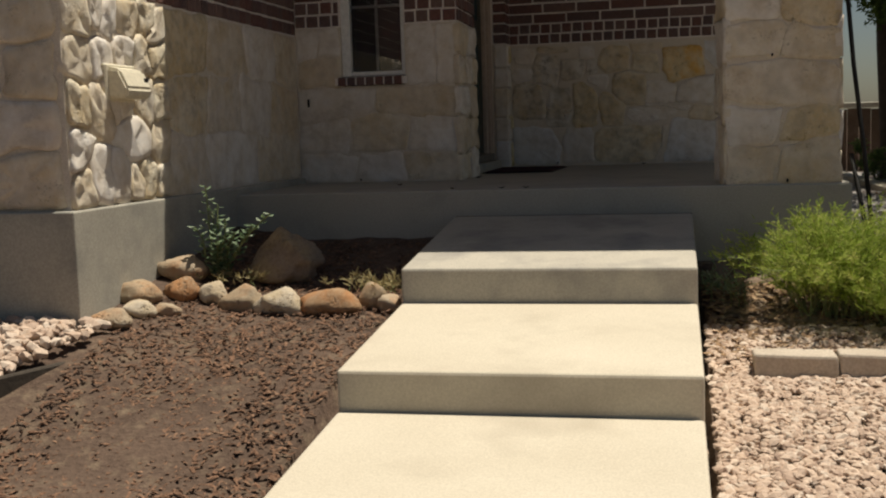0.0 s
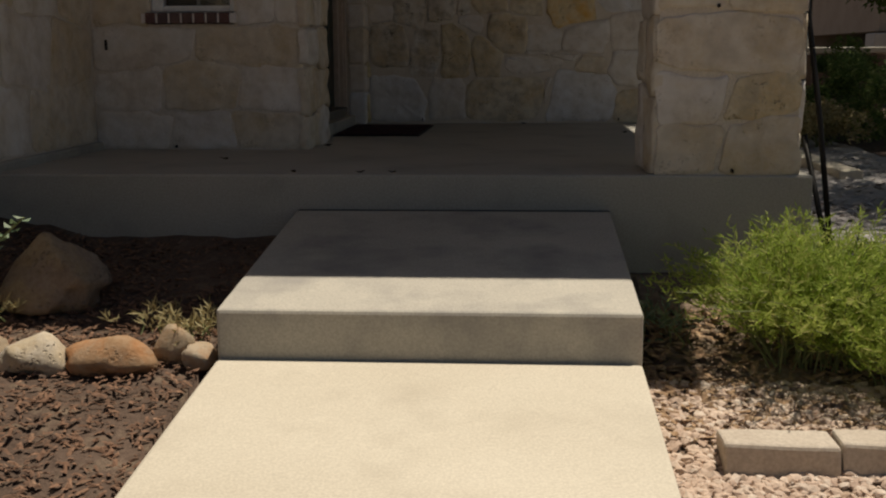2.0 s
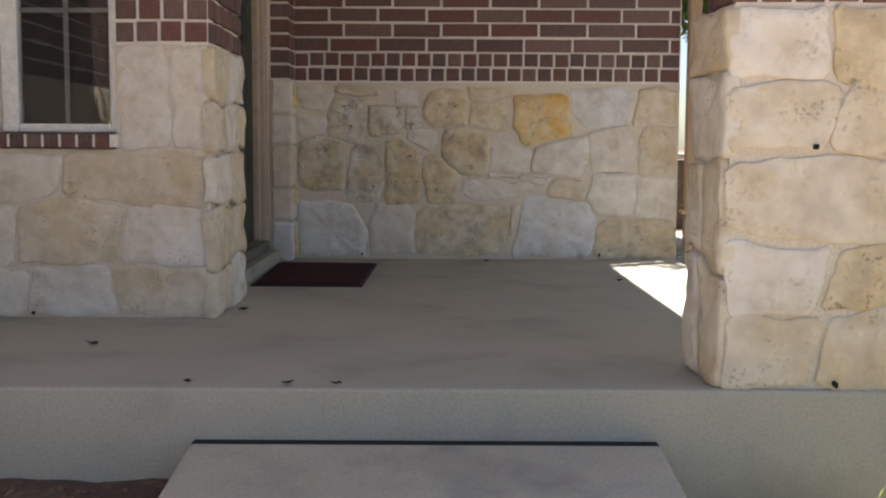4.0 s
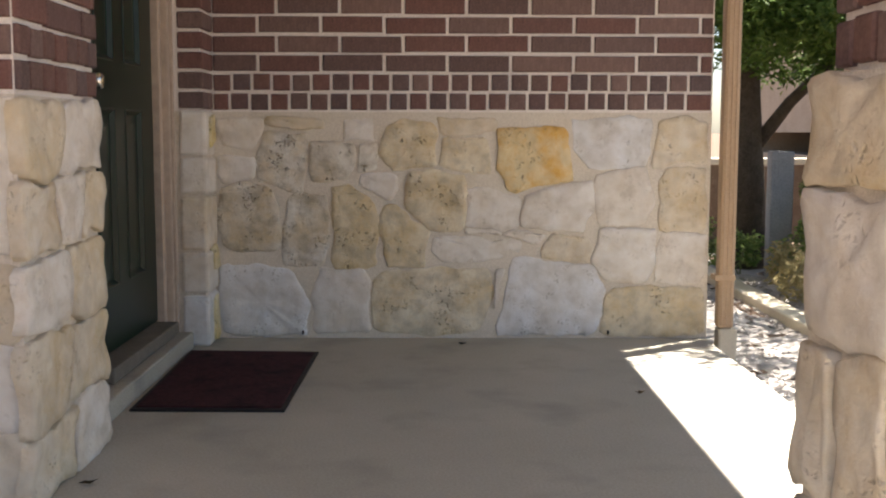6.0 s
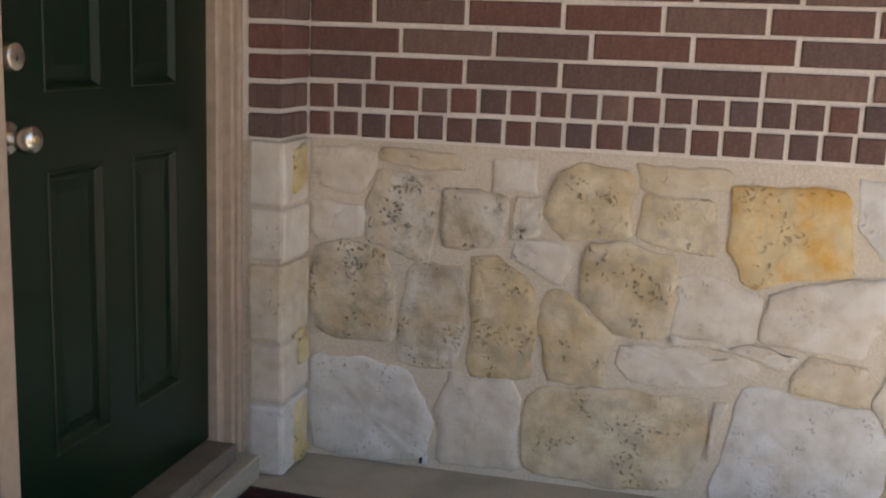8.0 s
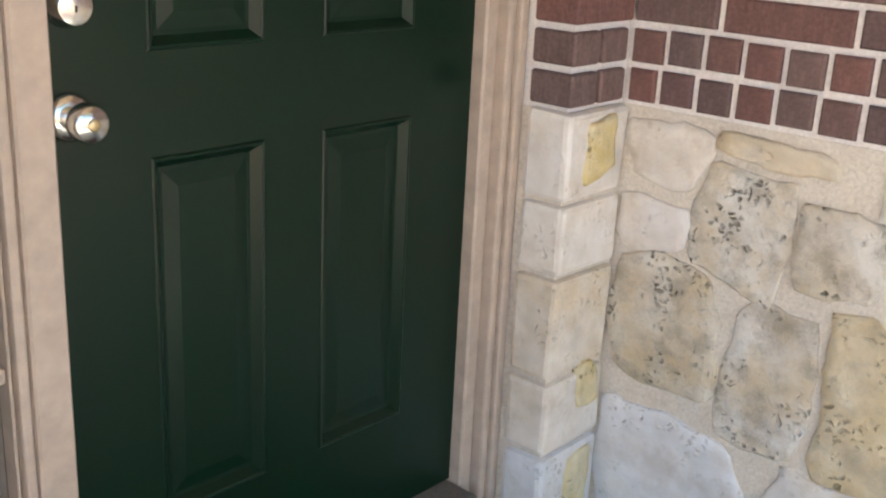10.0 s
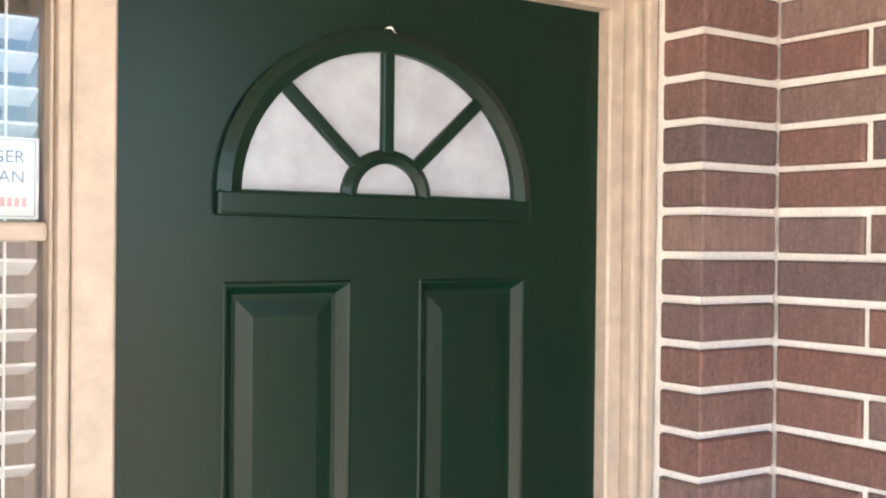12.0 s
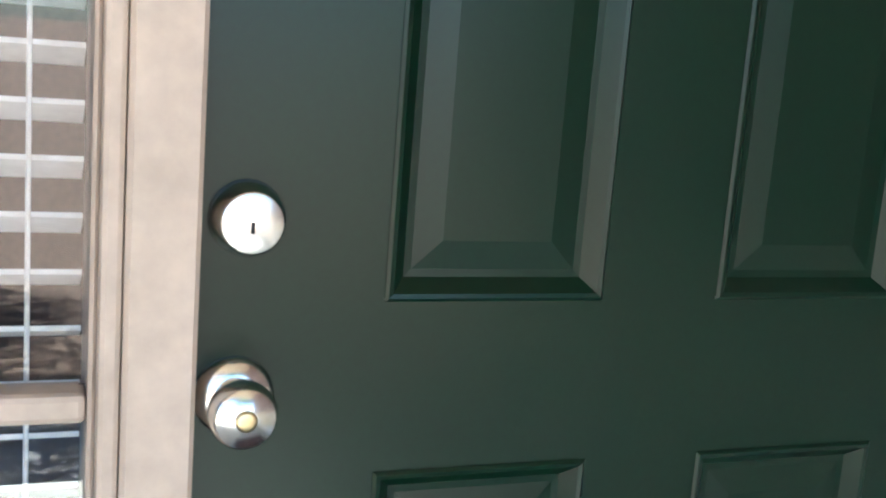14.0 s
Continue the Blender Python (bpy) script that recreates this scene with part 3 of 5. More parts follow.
# return face
RET = RET_Y - FW_Y
lay_stones(wall_f, rows_of_seeds(RET + 0.02, STONE_F, 5, 0.3, 17, 0.1), RET + 0.02, STONE_F, lambda u, v, d: (FW_X + d, FW_Y - 0.02 + u, v), [M_CREAM, M_WHITE, M_CREAM], 0.016, 0.014, 0.008)
lay_bricks(wall_f, w_left, STONE_F, 1.75, Matrix.Translation((WING_X, FW_Y, 0)), seed=7)
lay_bricks(wall_f, FW_X - WIN_R, STONE_F, 1.75, Matrix.Translation((WIN_R, FW_Y, 0)), seed=8)
lay_bricks(wall_f, RET, STONE_F, 1.75, Matrix.Translation((FW_X, FW_Y, 0)) @ Matrix.Rotation(math.pi / 2, 4, 'Z'), seed=9)

# wing wall that runs out towards the garden, on a concrete footing
wall_w = wall_core("wall_wing", [((-1.28, WING_Y, -0.8), (WING_X, FW_Y, STONE_W))], M_MORTAR, "rough limestone rubble wall of the wing, on concrete")
part("mortar_bed", boxes(((-1.28, WING_Y + 0.002, STONE_W), (WING_X - 0.002, FW_Y, CEIL + 0.3))), M_JOINT, wall_w)
part("footing", box(bmesh.new(), (-4.6, WING_Y - 0.04, -0.9), (WING_X + 0.03, FW_Y, 0.035), 0.008, 2), M_FOUND, wall_w, "smooth concrete footing")
lay_stones(wall_w, rows_of_seeds(0.85, STONE_W - 0.035, 5, 0.21, 21, 0.40), 0.85, STONE_W - 0.035, lambda u, v, d: (WING_X + d, WING_Y + u, 0.035 + v), [M_CREAM, M_WHITE, M_WHITE, M_CREAM, M_YELLOW], 0.018, 0.018, 0.007, flat=1.0)
lay_stones(wall_w, rows_of_seeds(1.75, STONE_W - 0.035, 3, 0.38, 22, 0.2), 1.75, STONE_W - 0.035, lambda u, v, d: (WING_X + d, WING_Y + 0.85 + u, 0.035 + v), [M_CREAM, M_WHITE, M_CREAM, M_YELLOW], 0.005, 0.006, 0.008)
lay_bricks(wall_w, 2.60, STONE_W, 1.40, Matrix.Translation((WING_X, WING_Y, 0)) @ Matrix.Rotation(math.pi / 2, 4, 'Z'), seed=10)
wall_wf = wall_core("wall_wing_front", [((-4.6, WING_Y, -0.8), (-1.28, WING_Y + 0.2, CEIL + 0.3))], M_MORTAR, "shaded limestone front of the wing")
lay_stones(wall_wf, rows_of_seeds(3.58, STONE_W - 0.035, 4, 0.30, 23, 0.22), 3.58, STONE_W - 0.035, lambda u, v, d: (-4.6 + u, WING_Y - d, 0.035 + v), [M_CREAM, M_YELLOW, M_WHITE, M_CREAM], 0.012, 0.012, 0.012)

# stone pillar at the porch's outer corner
PX0, PX1, PY0, PY1 = 1.458, 1.972, -3.155, -2.89
pil = wall_core("wall_pillar", [((PX0 + 0.01, PY0 + 0.01, 0.0), (PX1 - 0.01, PY1 - 0.01, STONE_P))], M_MORTAR, "square limestone pillar at the porch edge")
for v in pil.data.vertices:
    if v.co.x < PX0 + 0.1 and v.co.y > PY1 - 0.1:
        v.co.x -= 0.03
part("mortar_bed", boxes(((PX0 + 0.015, PY0 + 0.015, STONE_P), (PX1 - 0.015, PY1 - 0.015, CEIL))), M_JOINT, pil)
lay_stones(pil, rows_of_seeds(PX1 - PX0, STONE_P, 5, 0.36, 31, 0.16), PX1 - PX0, STONE_P, lambda u, v, d: (PX0 + u, PY0 + 0.006 - d, v), [M_CREAM, M_CREAM, M_WHITE, M_YELLOW, M_CREAM], 0.004, 0.005, 0.007)
lay_stones(pil, rows_of_seeds(PY1 - PY0, STONE_P, 6, 0.4, 33, 0.14), PY1 - PY0, STONE_P, lambda u, v, d: (PX0 + 0.006 - d - 0.11 * u, PY0 + u, v), [M_CREAM, M_WHITE, M_CREAM], 0.014, 0.014, 0.010)
lay_stones(pil, rows_of_seeds(PY1 - PY0, STONE_P, 6, 0.4, 35, 0.14), PY1 - PY0, STONE_P, lambda u, v, d: (PX1 - 0.006 + d, PY0 + u, v), [M_CREAM, M_WHITE, M_CREAM], 0.014, 0.014, 0.010)
lay_bricks(pil, PX1 - PX0, STONE_P, 1.7, Matrix.Translation((PX0, PY0 + 0.012, 0)), seed=12)
lay_bricks(pil, PY1 - PY0, STONE_P, 1.7, Matrix.Translation((PX0 + 0.012, PY1, 0)) @ Matrix.Rotation(-math.pi / 2, 4, 'Z'), seed=13)

# walls that close the house behind what is seen
wall_core("wall_east", [((X_R - 0.22, 0.22, -0.7), (X_R, 7.0, CEIL + 0.3))], M_MORTAR, "plain side wall of the house")
wall_core("wall_back", [((-4.6, 7.0, -0.7), (X_R, 7.2, CEIL + 0.3))], M_MORTAR, "plain rear wall of the house")
wall_core("wall_west", [((-4.6, WING_Y + 0.2, -0.7), (-4.4, 7.0, CEIL + 0.3))], M_MORTAR, "plain far wall of the house")
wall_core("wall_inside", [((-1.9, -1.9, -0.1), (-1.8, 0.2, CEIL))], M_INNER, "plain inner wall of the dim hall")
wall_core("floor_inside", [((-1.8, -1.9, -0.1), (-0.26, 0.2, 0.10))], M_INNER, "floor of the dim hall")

# ceiling of the porch and the roof over it
EAVE_Y, EAVE_X = -3.585, 2.17
structure("ceiling", boxes(((-4.6, EAVE_Y + 0.02, CEIL), (EAVE_X - 0.02, 0.30, CEIL + 0.02)), ((-4.6, 0.30, CEIL), (X_R - 0.2, 7.0, CEIL + 0.02)), ((-4.6, -5.0, CEIL), (-0.86, EAVE_Y + 0.02, CEIL + 0.02))), M_SOFFIT, "tan painted porch ceiling and soffit")


def roof():
    bm = bmesh.new()
    c = CEIL + 0.03
    low = [bm.verts.new(p) for p in ((-5.0, EAVE_Y, c), (EAVE_X, EAVE_Y, c), (EAVE_X, 7.5, c), (-5.0, 7.5, c))]
    edge = [bm.verts.new(v.co + Vector((0, 0, 0.14))) for v in low]
    top = [bm.verts.new(p) for p in ((-2.5, 2.4, 4.3), (-0.2, 2.4, 4.3))]
    bm.faces.new(low[::-1])
    for k in range(4):
        bm.faces.new((low[k], low[(k + 1) % 4], edge[(k + 1) % 4], edge[k]))
    bm.faces.new((edge[0], edge[1], top[1], top[0]))
    bm.faces.new((edge[1], edge[2], top[1]))
    bm.faces.new((edge[2], edge[3], top[0], top[1]))
    bm.faces.new((edge[3], edge[0], top[0]))
    w = [bm.verts.new(p) for p in ((-5.0, -5.0, c), (-0.86, -5.0, c), (-0.86, EAVE_Y, c), (-5.0, EAVE_Y, c), (-3.0, -5.0, c + 1.1), (-3.0, 0.5, c + 1.1))]
    bm.faces.new((w[0], w[1], w[4]))
    bm.faces.new((w[1], w[2], w[5], w[4]))
    bm.faces.new((w[0], w[4], w[5], w[3]))
    return structure("roof", bm, M_SHINGLE, "low hipped roof of dark shingles")


roof()

# ---- front door, its frame and the sidelight ----
def nested(bm, y0, y1, z0, z1, steps):
    """Rectangles one inside the other, each (inset, x): the moulding of a door panel."""
    rings = []
    for inset, x in steps:
        rings.append([bm.verts.new(p) for p in ((x, y0 + inset, z0 + inset), (x, y1 - inset, z0 + inset), (x, y1 - inset, z1 - inset), (x, y0 + inset, z1 - inset))])
    for a, b in zip(rings, rings[1:]):
        for k in range(4):
            bm.faces.new((a[k], a[(k + 1) % 4], b[(k + 1) % 4], b[k]))
    bm.faces.new(rings[-1])
    return bm


P_Y = [(-0.979, -0.771), (-0.649, -0.437)]
P_Z = [(0.33, 0.923), (1.076, 1.650)]
FX = DOOR_X
YC = -0.713


def front_door():
    door = structure("door_1", boxes(((FX - 0.045, DOOR_L - 0.012, DOOR_B), (FX - 0.014, DOOR_R + 0.012, DOOR_T + 0.012))), M_DOOR, "closed dark green panelled front door with a fanlight")
    cols = [DOOR_L - 0.012, P_Y[0][0], P_Y[0][1], P_Y[1][0], P_Y[1][1], DOOR_R + 0.012]
    zs = [DOOR_B, P_Z[0][0], P_Z[0][1], P_Z[1][0], P_Z[1][1], DOOR_T + 0.012]
    for a, b in ((0, 1), (2, 3), (4, 5)):
        part("stile", boxes(((FX - 0.02, cols[a], zs[0]), (FX, cols[b], zs[4]))), M_DOOR, door)
    for a, b in ((0, 1), (2, 3)):
        for y0, y1 in P_Y:
            part("rail", boxes(((FX - 0.02, y0, zs[a]), (FX, y1, zs[b]))), M_DOOR, door)
    part("rail", boxes(((FX - 0.02, cols[0], zs[4]), (FX, cols[5], zs[5]))), M_DOOR, door)
    for y0, y1 in P_Y:
        for z0, z1 in P_Z:
            bm = nested(bmesh.new(), y0, y1, z0, z1, [(0.0, FX + 0.001), (0.003, FX + 0.0035), (0.007, FX + 0.0025), (0.019, FX - 0.012), (0.026, FX - 0.0125), (0.052, FX - 0.0085), (0.056, FX - 0.0085)])
            part("panel", bm, M_DOOR, door)
    # fanlight
    z0, r_in, r_out, hub, FLAT = 1.778, 0.2435, 0.280, 0.072, 0.91
    m_axis = Matrix.Translation((FX, YC, z0)) @ Matrix.Rotation(math.pi / 2, 4, 'Y')

    def arc(bm, ra, rb, x0, x1, a0, a1, n=28, ridge=0.0):
        rows = []
        prof = [(ra, x0), (ra, x1), ((ra + rb) / 2, x1 + ridge), (rb, x1 - 0.003), (rb, x0)]
        for k in range(n + 1):
            t = a0 + (a1 - a0) * k / n
            rows.append([bm.verts.new((x, YC + r * math.cos(t), z0 + FLAT * r * math.sin(t))) for r, x in prof])
        for p, q in zip(rows, rows[1:]):
            for i in range(len(prof)):
                j = (i + 1) % len(prof)
                bm.faces.new((p[i], p[j], q[j], q[i]))
        bm.faces.new(rows[0])
        bm.faces.new(rows[-1][::-1])
        return bm
    fan = part("fanlight_frame", arc(bmesh.new(), r_in, r_out, FX - 0.005, FX + 0.014, 0, math.pi, ridge=0.006), M_DOOR, door)
    part("base_bar", box(bmesh.new(), (FX - 0.005, YC - r_out, z0 - 0.034), (FX + 0.016, YC + r_out, z0 + 0.004), 0.006, 2), M_DOOR, fan)
    part("hub_bar", arc(bmesh.new(), hub - 0.016, hub + 0.008, FX - 0.005, FX + 0.012, 0, math.pi, 16, 0.004), M_DOOR, fan)
    for ang in (45, 90, 135):
        t = radians(ang)
        bm = box(bmesh.new(), (FX - 0.004, -0.011, hub), (FX + 0.012, 0.011, r_in + 0.004), 0.004, 2)
        bmesh.ops.transform(bm, matrix=Matrix.Translation((0, YC, z0)) @ Matrix.Diagonal((1, 1, FLAT, 1)) @ Matrix.Rotation(math.pi / 2 - t, 4, 'X').inverted(), verts=bm.verts[:])
        part("glazing_bar", bm, M_DOOR, fan)
    for a0, a1 in ((0, 45), (45, 90), (90, 135), (135, 180)):
        bm = bmesh.new()
        n = 10
        inner = [bm.verts.new((FX + 0.002, YC + hub * math.cos(radians(a0 + (a1 - a0) * k / n)), z0 + FLAT * hub * math.sin(radians(a0 + (a1 - a0) * k / n)))) for k in range(n + 1)]
        outer = [bm.verts.new((FX + 0.002, YC + r_in * math.cos(radians(a0 + (a1 - a0) * k / n)), z0 + FLAT * r_in * math.sin(radians(a0 + (a1 - a0) * k / n)))) for k in range(n + 1)]
        for k in range(n):
            bm.faces.new((inner[k], outer[k], outer[k + 1], inner[k + 1]))
        part("pane", bm, M_PANE, fan, "pale frosted glass pane")
    bm = bmesh.new()
    bm.faces.new([bm.verts.new((FX + 0.002, YC + hub * math.cos(math.pi * k / 14), z0 + FLAT * hub * math.sin(math.pi * k / 14))) for k in range(15)])
    part("pane", bm, M_PANE, fan, "pale frosted glass pane")
    part("hook", tube(bmesh.new(), [(FX + 0.004, YC + 0.006, z0 + FLAT * r_out - 0.010 + 0.004), (FX + 0.020, YC + 0.004, z0 + FLAT * r_out - 0.010 + 0.006), (FX + 0.022, YC - 0.004, z0 + FLAT * r_out - 0.010 + 0.014), (FX + 0.012, YC - 0.012, z0 + FLAT * r_out - 0.010 + 0.012)], 0.0028, sides=6), M_NICKEL, fan, "small bright metal hook", True)
    # knob and deadbolt
    out = Matrix.Rotation(math.pi / 2, 4, 'Y')
    knob = part("door_knob", lathe(bmesh.new(), [(0.016, 0.0), (0.0135, 0.012), (0.014, 0.024), (0.021, 0.030), (0.0265, 0.040), (0.0275, 0.050), (0.025, 0.060), (0.0225, 0.064)], Matrix.Translation((FX, -1.104, 0.998)) @ out), M_NICKEL, door, "satin nickel door knob", True)
    part("rose", lathe(bmesh.new(), [(0.0335, 0.0), (0.0330, 0.006), (0.028, 0.013), (0.016, 0.016)], Matrix.Translation((FX, -1.104, 0.998)) @ out, 28), M_NICKEL, knob, "", True)
    part("key_cylinder", lathe(bmesh.new(), [(0.0085, 0.0), (0.0085, 0.0665), (0.006, 0.0675)], Matrix.Translation((FX, -1.104, 0.998)) @ out, 16), M_BRASS, knob, "worn brass key cylinder", True)
    bolt = part("deadbolt", lathe(bmesh.new(), [(0.0315, 0.0), (0.0300, 0.010), (0.0255, 0.026), (0.0245, 0.028), (0.0235, 0.0285)], Matrix.Translation((FX, -1.099, 1.146)) @ out, 28), M_NICKEL, door, "satin nickel deadbolt", True)
    part("keyhole", box(bmesh.new(), (FX + 0.0280, -1.1005, 1.138), (FX + 0.0292, -1.0975, 1.147)), M_RUBBER, bolt)
    return door


M_PANE = plain("frosted_pane", (0.36, 0.37, 0.40), 0.25, 0.0, 0.6, 0.3, 0.05, 20.0)
M_BRASS = plain("worn_brass", (0.62, 0.50, 0.28), 0.35, 1.0)
front_door()

trim = structure("trim", boxes(((-0.30, DOOR_L - 0.056, 0.0), (-0.143, DOOR_L, 2.20)), bev=0.004), M_TAN, "tan painted wooden door frame and casing")
part("mullion_stile", box(bmesh.new(), (-0.30, DOOR_L - 0.074, 0.05), (-0.152, DOOR_L - 0.0562, 2.20), 0.005, 2), M_TAN, trim)
part("glazing_bead", box(bmesh.new(), (-0.30, DOOR_L - 0.080, 0.05), (-0.165, DOOR_L - 0.0742, 2.20), 0.003), M_TAN, trim)
part("jamb", box(bmesh.new(), (-0.30, DOOR_R, 0.0), (-0.143, DOOR_R + 0.036, 2.20), 0.004), M_TAN, trim)
part("brick_mould", box(bmesh.new(), (-0.30, DOOR_R + 0.0365, 0.0), (-0.118, DOOR_R + 0.058, 2.20), 0.006, 2), M_TAN, trim)
part("brick_mould", box(bmesh.new(), (-0.30, DOOR_R + 0.0585, 0.0), (-0.108, PIER_Y - 0.001, 2.20), 0.005, 2), M_TAN, trim)
part("head", box(bmesh.new(), (-0.30, DOOR_L + 0.0005, DOOR_T), (-0.136, DOOR_R - 0.0005, 2.198), 0.004), M_TAN, trim)
part("frieze_board", box(bmesh.new(), (-0.30, RET_Y, 2.204), (-0.150, PIER_Y - 0.001, CEIL), 0.003), M_TAN, trim)
part("sidelight_head", box(bmesh.new(), (-0.30, RET_Y, 2.036), (-0.160, DOOR_L - 0.0805, 2.20), 0.003), M_TAN, trim)
part("sidelight_base", box(bmesh.new(), (-0.30, RET_Y, 0.05), (-0.160, DOOR_L - 0.0805, 0.34), 0.003), M_TAN, trim)

M_SILL = surface("weathered_sill", (0.13, 0.115, 0.095), (0.20, 0.18, 0.15), 14.0, 120.0, 0.7, 0.3, 0.004)
sill = tagged(link_bm("threshold", box(bmesh.new(), (-0.255, DOOR_L + 0.001, 0.068), (-0.090, DOOR_R - 0.001, 0.116), 0.006, 2), M_SILL), "weathered grey wooden threshold under the green door", "threshold")
structure("step_under_door", box(bmesh.new(), (-0.32, RET_Y, -0.05), (-0.050, PIER_Y - 0.02, 0.064), 0.006, 2), M_FOUND, "narrow concrete ledge below the door threshold")


def sidelight():
    y0, y1, gx = RET_Y + 0.02, DOOR_L - 0.080, -0.200
    win = structure("window_1", boxes(((gx - 0.10, y0 - 0.02, 0.30), (gx - 0.01, y0, 2.0))), M_TAN, "narrow sidelight window beside the front door, with blinds")
    edges = [0.34, 0.655, 0.991, 1.336, 1.718, 2.036]
    for a, b in zip(edges, edges[1:]):
        p = part("pane", boxes(((gx - 0.002, y0, a + 0.012), (gx + 0.002, y1, b - 0.012))), M_GLASS, win)
        p.visible_shadow = False
    for zz in edges[1:-1]:
        part("muntin", box(bmesh.new(), (gx - 0.012, y0, zz - 0.0125), (gx + 0.030, y1 - 0.0005, zz + 0.0125), 0.006, 2), M_TAN, win)
    blind = thing("window_blind", (gx - 0.03, (y0 + y1) / 2, 1.66), "white horizontal slat blind hanging behind the sidelight", "blind")
    zz, k = 0.36, 0
    while zz < 2.01:
        bm = box(bmesh.new(), (-0.024, y0 + 0.004, -0.0022), (0.024, y1 - 0.004, 0.0022))
        bmesh.ops.transform(bm, matrix=Matrix.Translation((gx - 0.036, 0, zz)) @ Matrix.Rotation(radians(-22 + 3 * math.sin(k)), 4, 'Y'), verts=bm.verts[:])
        s = part("slat", bm, M_WHITEPAINT, blind)
        s.matrix_parent_inverse = blind.matrix_world.inverted()
        zz += 0.0452
        k += 1
    for dy in (0.045, 0.13):
        c = part("ladder_cord", tube(bmesh.new(), [(gx - 0.012, y1 - dy, 0.35), (gx - 0.012, y1 - dy, 2.02)], 0.0022, sides=6), M_WHITEPAINT, blind)
        c.matrix_parent_inverse = blind.matrix_world.inverted()
    # notice behind the top pane
    sign = thing("notice_card", (gx - 0.006, y1 - 0.07, 1.740), "white printed notice card behind the sidelight glass", "sign")
    inv = sign.matrix_world.inverted()

    def on(o):
        o.matrix_parent_inverse = inv
        return o
    on(part("card", boxes(((gx - 0.007, y1 - 0.150, 1.734), (gx - 0.005, y1 - 0.004, 1.840))), M_CARD, sign))
    for lo, hi in (((y1 - 0.148, 1.737), (y1 - 0.009, 1.738)), ((y1 - 0.148, 1.836), (y1 - 0.009, 1.837)), ((y1 - 0.010, 1.737), (y1 - 0.009, 1.837))):
        on(part("border_line", boxes(((gx - 0.005, lo[0], lo[1]), (gx - 0.0045, hi[0], hi[1]))), M_NAVY, sign))
    for text, zz, size in (("NGER", 1.807, 0.023), ("RICAN", 1.781, 0.023)):
        cu = bpy.data.curves.new("lettering", 'FONT')
        cu.body, cu.size, cu.align_x, cu.extrude = text, size, 'RIGHT', 0.0002
        tmp = new("lettering", cu)
        me = bpy.data.meshes.new_from_object(tmp.evaluated_get(bpy.context.evaluated_depsgraph_get()))
        bpy.data.objects.remove(tmp)
        me.materials.clear()
        me.materials.append(M_NAVY)
        ob = new("lettering", me)
        ob.parent = sign
        ob.matrix_parent_inverse = inv
        ob.matrix_basis = Matrix.Translation((gx - 0.0043, y1 - 0.022, zz)) @ Matrix.Rotation(math.pi / 2, 4, 'Z') @ Matrix.Rotation(math.pi / 2, 4, 'X')
    for k in range(6):
        on(part("text_bar", boxes(((gx - 0.005, y1 - 0.026 - 0.009 * k, 1.750), (gx - 0.0044, y1 - 0.020 - 0.009 * k, 1.762))), M_REDINK, sign))


M_CARD = plain("white_card", (0.80, 0.79, 0.82), 0.5)
M_NAVY = plain("navy_ink", (0.05, 0.06, 0.16), 0.6)
M_REDINK = plain("red_ink", (0.60, 0.20, 0.22), 0.6)
sidelight()


# ---- front window ----
def front_window():
    gy = FW_Y + 0.050
    # dark sheet close behind the glass: the unlit room's shade as plain colour
    win = structure("window_2", boxes(((WIN_L, gy + 0.045, WIN_B), (WIN_R, gy + 0.05, WIN_T))), M_DARK, "white vinyl window in the stone wall, backed by a dark sheet for the unlit room")
    fr = 0.03
    for lo, hi in (((WIN_L, WIN_B), (WIN_L + fr + 0.025, WIN_T)), ((WIN_R - 0.028, WIN_B), (WIN_R, WIN_T)), ((WIN_L + fr + 0.025, WIN_B), (WIN_R - 0.028, WIN_B + 0.03)), ((WIN_L + fr + 0.025, WIN_T - fr), (WIN_R - 0.028, WIN_T))):
        part("window_frame", box(bmesh.new(), (lo[0], gy - 0.025, lo[1]), (hi[0], gy + 0.03, hi[1]), 0.005), M_WHITEPAINT, win)
    xm = (WIN_L + WIN_R) / 2 + 0.014
    part("grille_bar", boxes(((xm - 0.008, gy + 0.012, WIN_B + 0.03), (xm + 0.008, gy + 0.02, WIN_T - fr))), M_GREYBAR, win)
    for zz in (1.045, 1.40):
        part("grille_bar", boxes(((WIN_L + fr + 0.025, gy + 0.013, zz - 0.008), (WIN_R - 0.028, gy + 0.019, zz + 0.008))), M_GREYBAR, win)
    p = part("pane", boxes(((WIN_L + fr, gy + 0.004, WIN_B + 0.02), (WIN_R - 0.02, gy + 0.008, WIN_T - 0.04))), M_GLASS, win)
    p.visible_shadow = False
    x = WIN_L - 0.02
    while x < WIN_R - 0.02:
        part("sill_brick", box(bmesh.new(), (x + 0.005, FW_Y - 0.030, 0.578), (x + 0.052, FW_Y + 0.06, 0.627), 0.004), M_BRICK, win)
        x += 0.0575
    part("sill_mortar", boxes(((WIN_L - 0.035, FW_Y - 0.022, 0.581), (WIN_R + 0.01, FW_Y + 0.06, 0.624))), M_JOINT, win)


M_GREYBAR = plain("grey_grille", (0.20, 0.20, 0.19), 0.6)
front_window()

